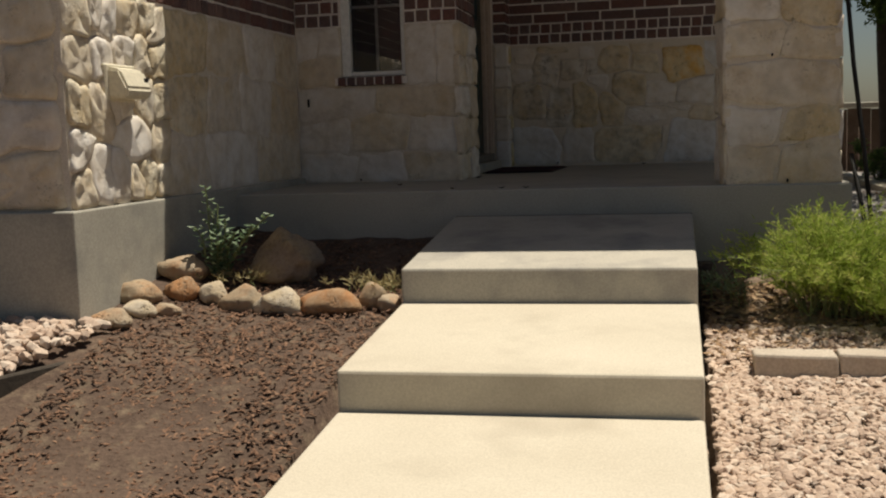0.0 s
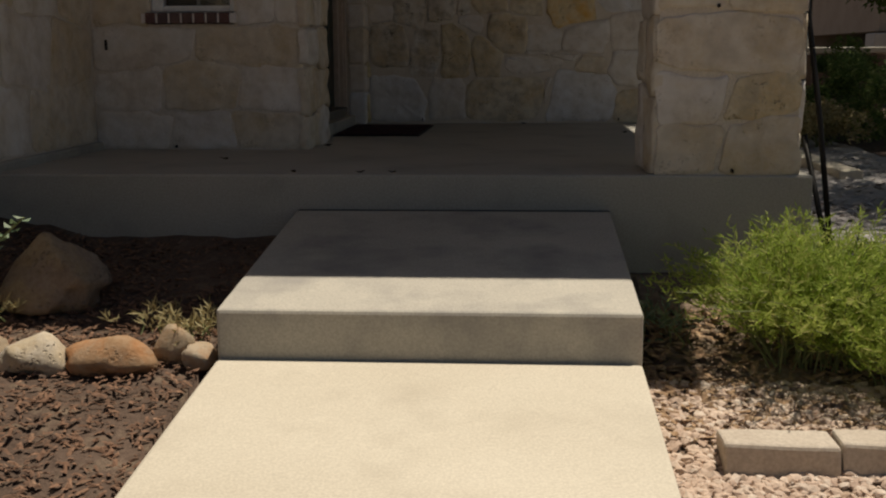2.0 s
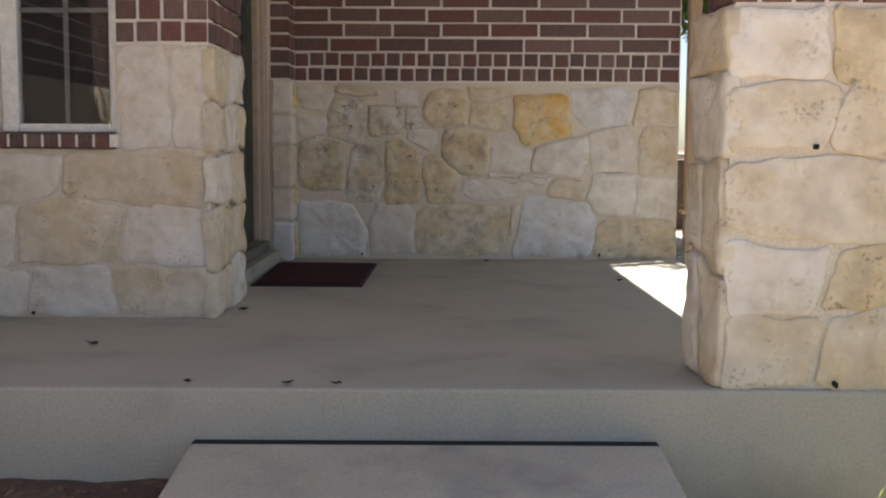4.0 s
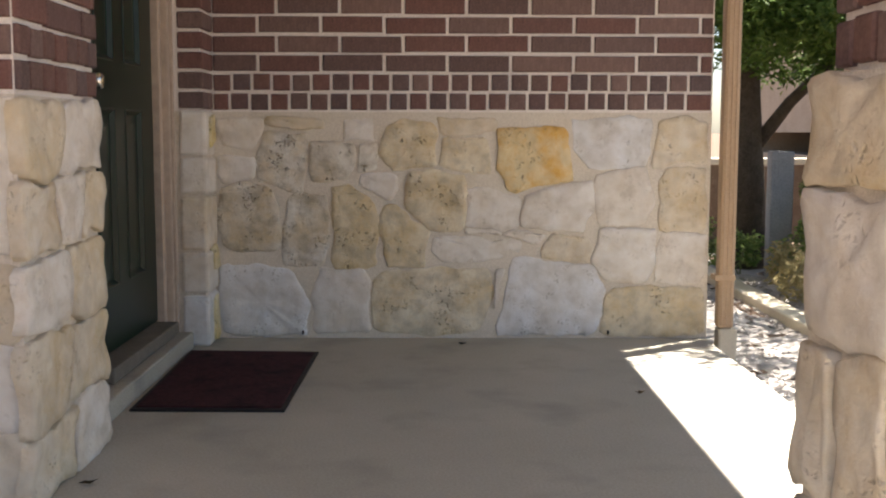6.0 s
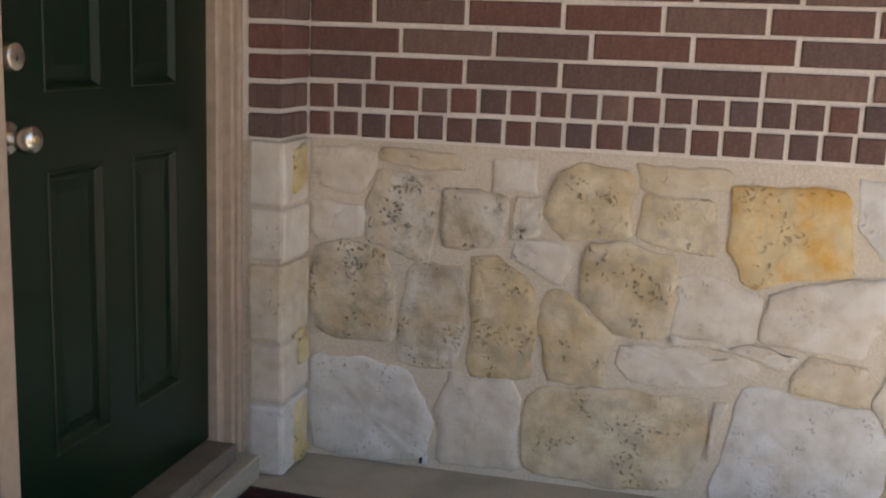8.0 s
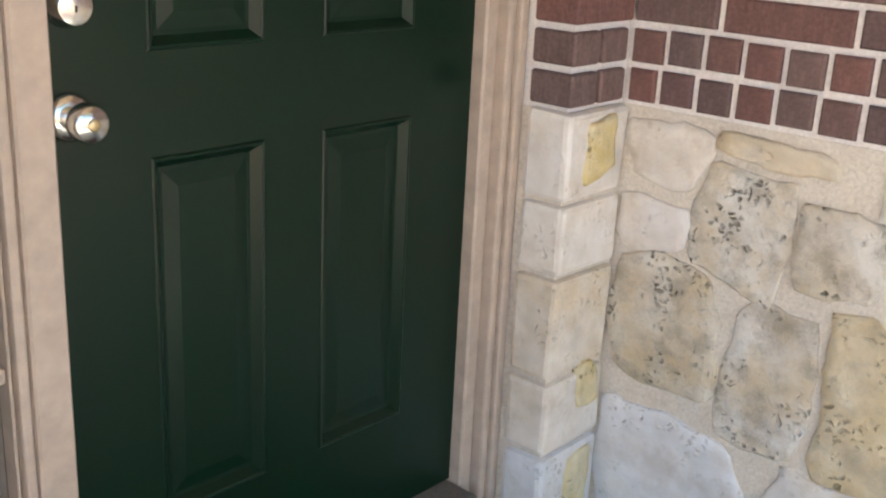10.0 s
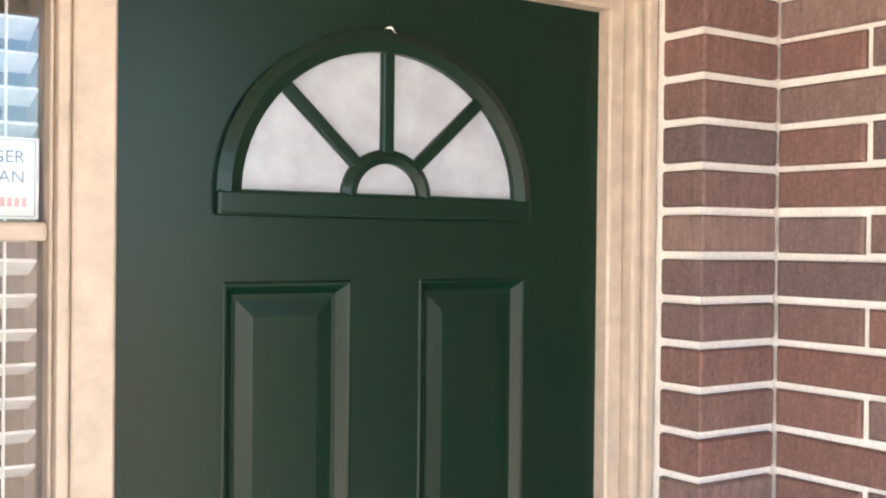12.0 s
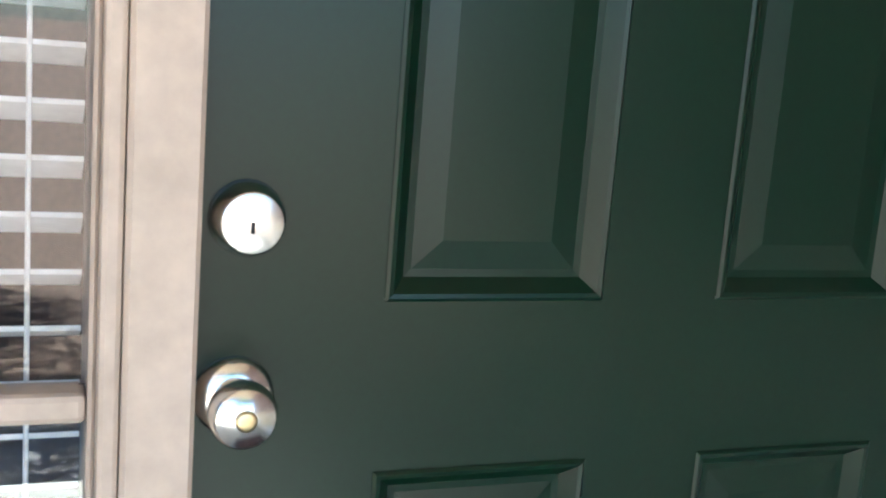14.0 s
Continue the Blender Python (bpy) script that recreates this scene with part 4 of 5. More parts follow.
# ---- things on the porch ----
def doormat():
    at = thing("doormat", (0.22, -0.77, 0.0), "flat maroon rubber-edged doormat lying before the door", "doormat")
    inv = at.matrix_world.inverted()
    corners = ((-0.03, -1.205), (0.443, -1.215), (0.453, -0.32), (-0.045, -0.29))

    def quad(inset, z0, z1, bev):
        bm = bmesh.new()
        c = Vector((0.205, -0.757))
        lo, hi = [], []
        for x, y in corners:
            d = Vector((x, y)) - c
            d = d * (1 - inset / d.length)
            lo.append(bm.verts.new((c.x + d.x, c.y + d.y, z0)))
            hi.append(bm.verts.new((c.x + d.x, c.y + d.y, z1)))
        bm.faces.new(lo[::-1])
        bm.faces.new(hi)
        for k in range(4):
            bm.faces.new((lo[k], lo[(k + 1) % 4], hi[(k + 1) % 4], hi[k]))
        bmesh.ops.bevel(bm, geom=bm.edges[:], offset=bev, segments=2, affect='EDGES')
        return bm
    for o in (part("rubber_backing", quad(0.0, 0.0, 0.007, 0.002), M_RUBBER, at, "black rubber edge"), part("mat_surface", quad(0.03, 0.004, 0.012, 0.003), M_MAT, at)):
        o.matrix_parent_inverse = inv


doormat()


def downspout():
    at = thing("downspout", (2.085, -0.05, 0.06), "tan painted metal downspout at the wall corner", "downspout")
    inv = at.matrix_world.inverted()
    pipe = part("pipe", box(bmesh.new(), (2.048, -0.078, 0.055), (2.112, -0.012, CEIL), 0.010, 2), M_PIPE, at)
    shoe = part("outlet", box(bmesh.new(), (2.052, -0.074, -0.13), (2.130, -0.002, 0.052), 0.010, 2), M_CONC, at, "pale concrete collar")
    for o in (pipe, shoe):
        o.matrix_parent_inverse = inv
    for zz in (0.25, 1.4):
        o = part("strap", box(bmesh.new(), (2.030, -0.081, zz), (2.114, -0.009, zz + 0.022), 0.002), M_PIPE, pipe)
    for k in range(3):
        o = part("rib", tube(bmesh.new(), [(2.062 + 0.018 * k, -0.0785, 0.07), (2.062 + 0.018 * k, -0.0785, CEIL - 0.01)], 0.0035, sides=6), M_PIPE, pipe)


downspout()


def vent_hood():
    x0 = WING_X + 0.015
    at = thing("vent_hood", (x0, -4.30, 0.46), "cream plastic vent hood on the rubble wall", "vent")
    inv = at.matrix_world.inverted()
    bm = bmesh.new()
    pts = [(0.0, 0.13), (0.06, 0.115), (0.095, 0.04), (0.085, 0.0), (0.0, 0.0)]
    a = [bm.verts.new((x0 + u, -4.40, 0.46 + v)) for u, v in pts]
    b = [bm.verts.new((x0 + u, -4.19, 0.46 + v)) for u, v in pts]
    bm.faces.new(a[::-1])
    bm.faces.new(b)
    for k in range(5):
        bm.faces.new((a[k], a[(k + 1) % 5], b[(k + 1) % 5], b[k]))
    bmesh.ops.bevel(bm, geom=bm.edges[:], offset=0.01, segments=2, affect='EDGES')
    part("hood", bm, M_CREAMPLASTIC, at).matrix_parent_inverse = inv
    part("outlet_hole", lathe(bmesh.new(), [(0.016, 0.0), (0.016, 0.012)], Matrix.Translation((x0 + 0.070, -4.215, 0.53)) @ Matrix.Rotation(math.pi / 2, 4, 'Y'), 16), M_RUBBER, at).matrix_parent_inverse = inv
    part("wall_plate", box(bmesh.new(), (x0 - 0.02, -4.42, 0.45), (x0 + 0.012, -4.17, 0.60), 0.006), M_CREAMPLASTIC, at).matrix_parent_inverse = inv


M_CREAMPLASTIC = plain("cream_plastic", (0.66, 0.60, 0.46), 0.6)
vent_hood()


def weep(x, y, z, h=0.03):
    h *= 0.6
    tagged(link_bm("weep_hole", box(bmesh.new(), (x - 0.004, y, z), (x + 0.004, y + 0.03, z + h), 0.003), M_RUBBER), "small dark weep hole at the foot of the wall", "weep hole", "weep holes")


for x in (0.356, 1.612):
    weep(x, -0.022, 0.016)
for x in (-0.62, -0.02):
    weep(x, FW_Y - 0.020, 0.010, 0.02)
weep(-0.93, FW_Y - 0.024, 0.46, 0.08)
weep(1.735, PY0 - 0.024, 0.008, 0.025)
weep(1.668, PY0 - 0.024, 0.585, 0.022)


def leaf_bit(x, y, z, size, turn):
    bm = bmesh.new()
    n = 7
    top = []
    for k in range(n):
        a = 2 * math.pi * k / n
        r = size * (1.0 if k % 2 else 0.55)
        top.append(bm.verts.new((x + r * math.cos(a + turn) * 1.4, y + r * math.sin(a + turn) * 0.7, z + 0.004 + 0.010 * random.random())))
    mid = bm.verts.new((x, y, z + 0.003))
    for k in range(n):
        bm.faces.new((top[k], top[(k + 1) % n], mid))
    bmesh.ops.solidify(bm, geom=bm.faces[:], thickness=0.0015)
    tagged(link_bm("dry_leaf", bm, M_DRYLEAF), "curled dry dark leaf lying on the porch concrete", "leaf", "leaves on the porch")


M_DRYLEAF = plain("dry_leaf", (0.045, 0.030, 0.018), 0.9)
for i, (x, y, s) in enumerate(((0.40, -3.13, 0.018), (0.514, -3.13, 0.016), (0.07, -1.90, 0.02), (1.004, -0.16, 0.018), (1.562, -0.99, 0.013), (-0.25, -2.6, 0.018), (0.15, -3.12, 0.013))):
    leaf_bit(x, y, 0.001, s, i * 1.3)

# ---- garden stones ----
def rock_bm(c, size, seed, sub=3, lump=0.35, flat=0.0):
    bm = bmesh.new()
    bmesh.ops.create_icosphere(bm, subdivisions=sub, radius=1.0)
    off = Vector((seed * 3.1, seed * 1.7, seed * 0.9))
    for v in bm.verts:
        d = v.co.normalized()
        r = 1 + lump * noise.noise(d * 1.2 + off) + 0.16 * noise.noise(d * 3.1 + off) + 0.05 * noise.noise(d * 8 + off)
        p = d * r
        for n in (Vector((0.3, -0.8, 0.5)), Vector((-0.7, 0.2, 0.6)), Vector((0.8, 0.3, 0.4)), Vector((0.1, 0.9, 0.3)), Vector((-0.3, -0.5, 0.8))):
            n = (n + Vector((math.sin(seed * 2.1), math.cos(seed * 1.3), 0)) * 0.5).normalized()
            k = p.dot(n) - 0.78
            if k > 0:
                p -= n * k * 0.85
        v.co = Vector((c[0] + p.x * size[0], c[1] + p.y * size[1], c[2] + p.z * size[2]))
    return bm


M_FIELD = [limestone("fieldstone_tan", [(0.0, (0.36, 0.28, 0.19)), (1.0, (0.42, 0.34, 0.25))], 0.7, 0.8, 0.6, 0.4, (0.42, 0.20, 0.08)), limestone("fieldstone_rust", [(0.0, (0.33, 0.20, 0.11)), (1.0, (0.38, 0.25, 0.15))], 0.6, 0.8, 0.6, 0.4, (0.44, 0.18, 0.06)),
           limestone("fieldstone_pale", [(0.0, (0.46, 0.40, 0.32)), (1.0, (0.52, 0.46, 0.38))], 0.8, 0.8)]
M_BOULDER = limestone("boulder_brown", [(0.0, (0.27, 0.20, 0.145)), (1.0, (0.30, 0.23, 0.17))], 0.5, 0.9)


def garden_stone(x, y, sx, sy, sz, k, seed, label):
    z = ground_z(x, y)
    tagged(link_bm("garden_stone", rock_bm((x, y, z + sz * 0.55), (sx, sy, sz), seed), M_FIELD[k], smooth=True), label, "stone", "stones edging the bed")


for i, (x, y, sx, sy, sz, k) in enumerate(((-0.88, -4.62, 0.08, 0.06, 0.045, 0), (-0.93, -4.34, 0.10, 0.07, 0.055, 0), (-0.78, -4.22, 0.085, 0.065, 0.055, 1), (-0.65, -4.20, 0.06, 0.055, 0.058, 2), (-0.51, -4.23, 0.095, 0.07, 0.058, 0),
                                            (-0.33, -4.27, 0.10, 0.07, 0.062, 2), (-0.12, -4.27, 0.125, 0.07, 0.062, 1), (0.03, -4.19, 0.06, 0.055, 0.062, 0), (0.11, -4.22, 0.05, 0.06, 0.04, 0), (-0.87, -4.00, 0.11, 0.08, 0.07, 0), (-0.76, -4.42, 0.06, 0.04, 0.03, 0), (-0.84, -4.48, 0.07, 0.05, 0.04, 2))):
    garden_stone(x, y - 0.03, sx, sy, sz, k, i + 1.3, ("rounded tan fieldstone edging the soil bed", "rust-brown fieldstone edging the soil bed", "pale rounded fieldstone edging the soil bed")[k])
tagged(link_bm("boulder", rock_bm((-0.47, -3.84, ground_z(-0.47, -3.84) + 0.08), (0.17, 0.13, 0.125), 7.7, 4, 0.3), M_BOULDER, smooth=True), "brown angular boulder in the bed below the porch", "boulder")


def paver(x, y, label, turn):
    z = ground_z(x, y) + 0.01
    bm = box(bmesh.new(), (-0.143, -0.065, -0.05), (0.143, 0.065, 0.075), 0.010, 2)
    bmesh.ops.subdivide_edges(bm, edges=bm.edges[:], cuts=2, use_grid_fill=True)
    for v in bm.verts:
        v.co += Vector((noise.noise(v.co * 9 + Vector((x, 0, 0))), noise.noise(v.co * 8 + Vector((0, x, 0))), noise.noise(v.co * 10))) * 0.007
    bmesh.ops.transform(bm, matrix=Matrix.Translation((x, y, z)) @ Matrix.Rotation(turn, 4, 'Z'), verts=bm.verts[:])
    tagged(link_bm("edging_block", bm, M_BLOCK), label, "block", "blocks edging the gravel")


M_BLOCK = surface("edging_block_concrete", (0.40, 0.33, 0.26), (0.54, 0.47, 0.38), 6.0, 90.0, 0.95, 0.6, 0.008)
for x, y, turn in ((1.640, -4.395, 0.02), (1.935, -4.39, -0.03), (2.230, -4.40, 0.02)):
    paver(x, y, "pinkish tan concrete edging block lying on gravel", turn)

board = box(bmesh.new(), (-0.55, -0.015, -0.08), (0.55, 0.015, 0.05), 0.006)
bmesh.ops.transform(board, matrix=Matrix.Translation((-0.985, -5.27, ground_z(-0.98, -5.27) + 0.01)) @ Matrix.Rotation(radians(69), 4, 'Z'), verts=board.verts[:])
M_BOARD = surface("weathered_board", (0.035, 0.028, 0.022), (0.075, 0.06, 0.045), 20.0, 90.0, 0.9, 0.4)
tagged(link_bm("edging_board", board, M_BOARD), "dark weathered edging board holding back gravel", "board")


# ---- loose ground cover ----
def scatter(name, n, place, size, flat, material, label, seed, verts_kind="pebble", lift=0.0):
    """Many small pieces joined into one mesh."""
    rnd = random.Random(seed)
    base = bmesh.new()
    bmesh.ops.create_icosphere(base, subdivisions=1, radius=1.0)
    bv = [v.co.copy() for v in base.verts]
    bf = [[v.index for v in f.verts] for f in base.faces]
    base.free()
    chip_v = [Vector(p) for p in ((-1, -0.4, 0), (1, -0.3, 0.1), (0.9, 0.4, 0), (-0.8, 0.45, 0.1), (-0.1, 0, 0.9))]
    chip_f = [[0, 1, 4], [1, 2, 4], [2, 3, 4], [3, 0, 4], [3, 2, 1, 0]]
    bv, bf = (bv, bf) if verts_kind == "pebble" else (chip_v, chip_f)
    vs, fs = [], []
    for _ in range(n):
        got = place(rnd)
        if got is None:
            continue
        x, y = got[:2]
        s = size * rnd.uniform(0.5, 1.5)
        m = Matrix.Translation((x, y, ground_z(x, y) + lift + s * flat * 0.35)) @ Euler((rnd.uniform(-0.5, 0.5), rnd.uniform(-0.5, 0.5), rnd.uniform(0, 6.28))).to_matrix().to_4x4()
        o = len(vs)
        sx, sy, sz = s * rnd.uniform(0.8, 1.4), s * rnd.uniform(0.6, 1.1), s * flat * rnd.uniform(0.7, 1.2)
        for v in bv:
            j = rnd.uniform(0.8, 1.15)
            vs.append(m @ Vector((v.x * sx * j, v.y * sy * j, v.z * sz * j)))
        fs.extend([[i + o for i in f] for f in bf])
    me = bpy.data.meshes.new(name)
    me.from_pydata([tuple(v) for v in vs], [], fs)
    me.materials.append(material)
    return tagged(new(name, me), label, kind="stuff")


def in_box(x0, x1, y0, y1, test=None):
    def pick(rnd):
        for _ in range(6):
            x, y = rnd.uniform(x0, x1), rnd.uniform(y0, y1)
            if test is None or test(x, y, rnd):
                return x, y
        return None
    return pick


M_PEBBLE = surface("pebbles", (0.50, 0.41, 0.34), (0.68, 0.60, 0.52), 30.0, 150.0, 0.85, 0.3, 0.003, per_island=[(0.0, (0.50, 0.36, 0.28)), (0.3, (1.0, 0.86, 0.74)), (0.55, (0.62, 0.46, 0.36)), (0.8, (1.0, 0.95, 0.88)), (1.0, (0.72, 0.55, 0.42))])
M_CHIP = surface("mulch_chips", (0.19, 0.115, 0.078), (0.34, 0.225, 0.16), 30.0, 120.0, 1.0, 0.4, 0.003, per_island=[(0.0, (0.30, 0.24, 0.20)), (0.5, (0.62, 0.50, 0.42)), (0.9, (0.8, 0.66, 0.54)), (1.0, (1.0, 0.92, 0.82))])
M_LITTER = surface("leaf_litter", (0.30, 0.22, 0.15), (0.46, 0.36, 0.26), 30.0, 120.0, 1.0, 0.4, 0.003, per_island=[(0.0, (0.28, 0.20, 0.15)), (0.4, (0.65, 0.50, 0.36)), (0.8, (1.0, 0.80, 0.60)), (1.0, (1.0, 0.95, 0.85))])
M_PALELITTER = surface("pale_gravel", (0.42, 0.39, 0.37), (0.62, 0.59, 0.56), 30.0, 120.0, 1.0, 0.4, 0.003, per_island=[(0.0, (0.35, 0.32, 0.30)), (0.4, (0.75, 0.70, 0.66)), (1.0, (1.0, 0.97, 0.94))])
WING_TEST = lambda x, y, r: not (x < WING_X + 0.05 and y > WING_Y - 0.05) and not (x < -0.84 and y > -6.0)
sheet("ground_gravel", 1.31, 3.4, -9.5, -3.20, 0.09, M_GRAVELBED, 0.006, "gravel bed beside the concrete walk")
scatter("gravel", 9500, in_box(1.32, 2.35, -6.2, -4.0), 0.0155, 0.6, M_PEBBLE, "loose tan and pinkish gravel", 4, lift=0.012)
scatter("gravel_far", 3500, in_box(1.32, 2.8, -9.0, -6.1), 0.018, 0.6, M_PEBBLE, "loose tan and pinkish gravel", 5, lift=0.012)
scatter("leaf_litter", 1800, in_box(1.33, 2.4, -4.3, -3.5), 0.020, 0.35, M_LITTER, "dry brown leaves over the gravel", 6, "chip", 0.016)
scatter("mulch", 12000, in_box(-1.5, 0.16, -7.4, -3.22, WING_TEST), 0.011, 0.4, M_CHIP, "scattered mulch chips on dark soil", 7, "chip", 0.006)
scatter("soil_clods", 1500, in_box(-1.6, 0.16, -7.4, -3.22, WING_TEST), 0.0065, 0.7, M_SOIL, "crumbs of dark soil", 8, lift=0.004)
scatter("gravel_by_wing", 700, in_box(-1.75, -0.87, -5.5, -4.74, lambda x, y, r: x < -0.80 + 0.38 * (y + 4.72)), 0.024, 0.7, M_PEBBLE, "coarse tan gravel against the wing", 9, lift=0.03)
M_SIDE = surface("side_path", (0.26, 0.24, 0.22), (0.42, 0.39, 0.37), 3.0, 30.0, 1.0, 0.8, 0.02)
sheet("ground_side_path", X_R + 0.02, 4.3, -2.9, 8.5, 0.16, M_SIDE, 0.010, "pale stony path along the side of the house", 0.02)
scatter("side_litter", 3500, in_box(2.1, 4.2, -2.8, 5.5), 0.030, 0.45, M_PALELITTER, "pale stones and dry litter on the side path", 10, "chip")

# ---- plants ----
def leaf_material(name, tones, trans=0.35):
    m, nt, b = mat_new(name)
    geo = nt.nodes.new("ShaderNodeNewGeometry")
    col = ramp(nt, geo.outputs["Random Per Island"], tones)
    v = tex_space(nt)
    col = mix(nt, 0.3, col, ramp(nt, noise_tex(nt, v, 6.0, 3.0), [(0.3, tuple(c * 0.5 for c in tones[0][1])), (0.7, tones[-1][1])]))
    nt.links.new(col, b.inputs["Base Color"])
    b.inputs["Roughness"].default_value = 0.6
    b.inputs["Specular IOR Level"].default_value = 0.3
    tr = nt.nodes.new("ShaderNodeBsdfTranslucent")
    nt.links.new(col, tr.inputs[0])
    ms = nt.nodes.new("ShaderNodeMixShader")
    ms.inputs[0].default_value = trans
    nt.links.new(b.outputs[0], ms.inputs[1])
    nt.links.new(tr.outputs[0], ms.inputs[2])
    nt.links.new(ms.outputs[0], nt.nodes["Material Output"].inputs[0])
    return m


M_FERN = leaf_material("feathery_leaf", [(0.0, (0.20, 0.30, 0.03)), (0.4, (0.36, 0.50, 0.07)), (0.75, (0.48, 0.60, 0.12)), (1.0, (0.66, 0.62, 0.24))], 0.62)
M_SAGE = leaf_material("grey_green_leaf", [(0.0, (0.10, 0.17, 0.08)), (0.6, (0.18, 0.27, 0.13)), (1.0, (0.36, 0.42, 0.30))], 0.3)
M_TREELEAF = leaf_material("tree_leaf", [(0.0, (0.05, 0.10, 0.02)), (0.5, (0.09, 0.16, 0.03)), (1.0, (0.18, 0.26, 0.06))], 0.35)
M_SHRUB = leaf_material("shrub_leaf", [(0.0, (0.08, 0.16, 0.04)), (0.6, (0.20, 0.31, 0.08)), (1.0, (0.38, 0.44, 0.16))], 0.45)
M_STRAW = leaf_material("dry_grass", [(0.0, (0.30, 0.24, 0.10)), (1.0, (0.50, 0.42, 0.22))], 0.3)
M_STEM = plain("stem_green", (0.16, 0.18, 0.07), 0.7)
M_BARK = surface("bark", (0.055, 0.042, 0.032), (0.12, 0.095, 0.075), 9.0, 50.0, 0.95, 1.0, 0.03)


def leaf_quad(vs, fs, p, along, side, l, w):
    o = len(vs)
    along, side = along.normalized(), side.normalized()
    up = along.cross(side) * w * 0.25
    vs += [p, p + along * l * 0.5 + side * w * 0.5 + up, p + along * l, p + along * l * 0.5 - side * w * 0.5 + up]
    fs += [(o, o + 1, o + 2), (o, o + 2, o + 3)]


def mesh_part(name, vs, fs, material, parent, label=""):
    me = bpy.data.meshes.new(name)
    me.from_pydata([tuple(v) for v in vs], [], fs)
    me.materials.append(material)
    ob = new(name, me)
    ob.parent = parent
    if parent:
        ob.matrix_parent_inverse = parent.matrix_world.inverted()
    if label:
        tagged(ob, label)
    return ob


def feathery_bush(x, y, fronds, reach, height, seed, name, label, material, leaf=0.020, dense=26):
    rnd = random.Random(seed)
    base = Vector((x, y, ground_z(x, y)))
    at = thing(name, base, label, "shrub")
    vs, fs = [], []
    stems = bmesh.new()
    for k in range(fronds):
        a, lean = rnd.uniform(0, 6.283), rnd.uniform(0.05, 1.0) ** 0.7
        out = Vector((math.cos(a), math.sin(a), 0))
        r, h = reach * lean * rnd.uniform(0.7, 1.1), height * (1.08 - 0.5 * lean) * rnd.uniform(0.7, 1.1)
        p0 = base + out * 0.06 * rnd.random() + Vector((rnd.uniform(-0.12, 0.12), rnd.uniform(-0.08, 0.08), 0))
        pts = []
        for i in range(7):
            t = i / 6
            pts.append(p0 + out * r * t ** 1.3 + Vector((0, 0, h * (1.5 * t - 0.62 * t * t))) + Vector((rnd.uniform(-1, 1), rnd.uniform(-1, 1), rnd.uniform(-1, 1))) * 0.012)
        if k % 5 == 0:
            tube(stems, pts, 0.003, 0.001, 4, False)
        for j in range(dense):
            t = rnd.uniform(0.25, 1.0)
            i = min(5, int(t * 6))
            p = pts[i].lerp(pts[i + 1], t * 6 - i)
            d = (pts[i + 1] - pts[i]).normalized()
            s = Vector((rnd.uniform(-1, 1), rnd.uniform(-1, 1), rnd.uniform(-0.4, 1))).normalized()
            leaf_quad(vs, fs, p, d * 0.6 + s, s.orthogonal(), leaf * rnd.uniform(0.7, 2.0), leaf * 0.28)
    tagged(mesh_part("foliage", vs, fs, material, at), kind="stuff")
    tagged(part("stems", stems, M_STEM, at), kind="stuff").matrix_parent_inverse = at.matrix_world.inverted()
    return at


feathery_bush(1.86, -3.84, 560, 0.44, 0.50, 3, "feathery_bush", "bright green feathery bush growing in the gravel", M_FERN, 0.020, 40)
feathery_bush(2.16, -4.02, 380, 0.36, 0.32, 4, "feathery_bush", "yellow-green feathery bush growing in the gravel", M_FERN, 0.020, 36)
feathery_bush(1.41, -3.72, 26, 0.11, 0.20, 5, "seedling", "small grey-green seedling beside the concrete step", M_SAGE, 0.026, 10)
for x, y, n, r, h, k in ((-0.02, -4.06, 26, 0.10, 0.10, 6), (0.10, -4.10, 20, 0.09, 0.09, 7), (-0.70, -4.05, 22, 0.10, 0.09, 8)):
    feathery_bush(x, y, n, r, h, k, "grass_tuft", "small dry grass tuft behind the edging stones", M_STRAW, 0.026, 8)


def sage():
    rnd = random.Random(12)
    base = Vector((-0.72, -4.00, ground_z(-0.72, -4.00)))
    at = thing("sage_plant", base, "grey-green broad-leaved young plant beside the boulder", "plant")
    stems, vs, fs = bmesh.new(), [], []
    tips = [(-0.05, 0.0, 0.42), (0.01, 0.02, 0.34), (0.06, -0.03, 0.28), (0.25, -0.04, 0.30), (0.18, -0.02, 0.25), (-0.09, -0.05, 0.25), (0.02, -0.08, 0.22), (0.10, -0.02, 0.22), (-0.02, 0.03, 0.31)]
    for tx, ty, tz in tips:
        pts = [base + Vector((tx * t ** 1.2, ty * t, tz * t)) + Vector((rnd.uniform(-1, 1), rnd.uniform(-1, 1), 0)) * 0.012 for t in (0, 0.25, 0.5, 0.75, 1.0)]
        tube(stems, pts, 0.006, 0.003, 6)
        for j in range(26):
            t = 0.12 + 0.88 * j / 25
            i = min(3, int(t * 4))
            p = pts[i].lerp(pts[i + 1], t * 4 - i)
            a = j * 2.4 + rnd.uniform(-0.4, 0.4)
            d = Vector((math.cos(a), math.sin(a), rnd.uniform(0.0, 0.7)))
            leaf_quad(vs, fs, p, d, d.cross(Vector((0, 0, 1))), rnd.uniform(0.04, 0.065) * (1.1 - 0.4 * t), 0.028 * (1.1 - 0.3 * t))
    mesh_part("leaves", vs, fs, M_SAGE, at)
    part("stems", stems, M_STEM, at).matrix_parent_inverse = at.matrix_world.inverted()


sage()

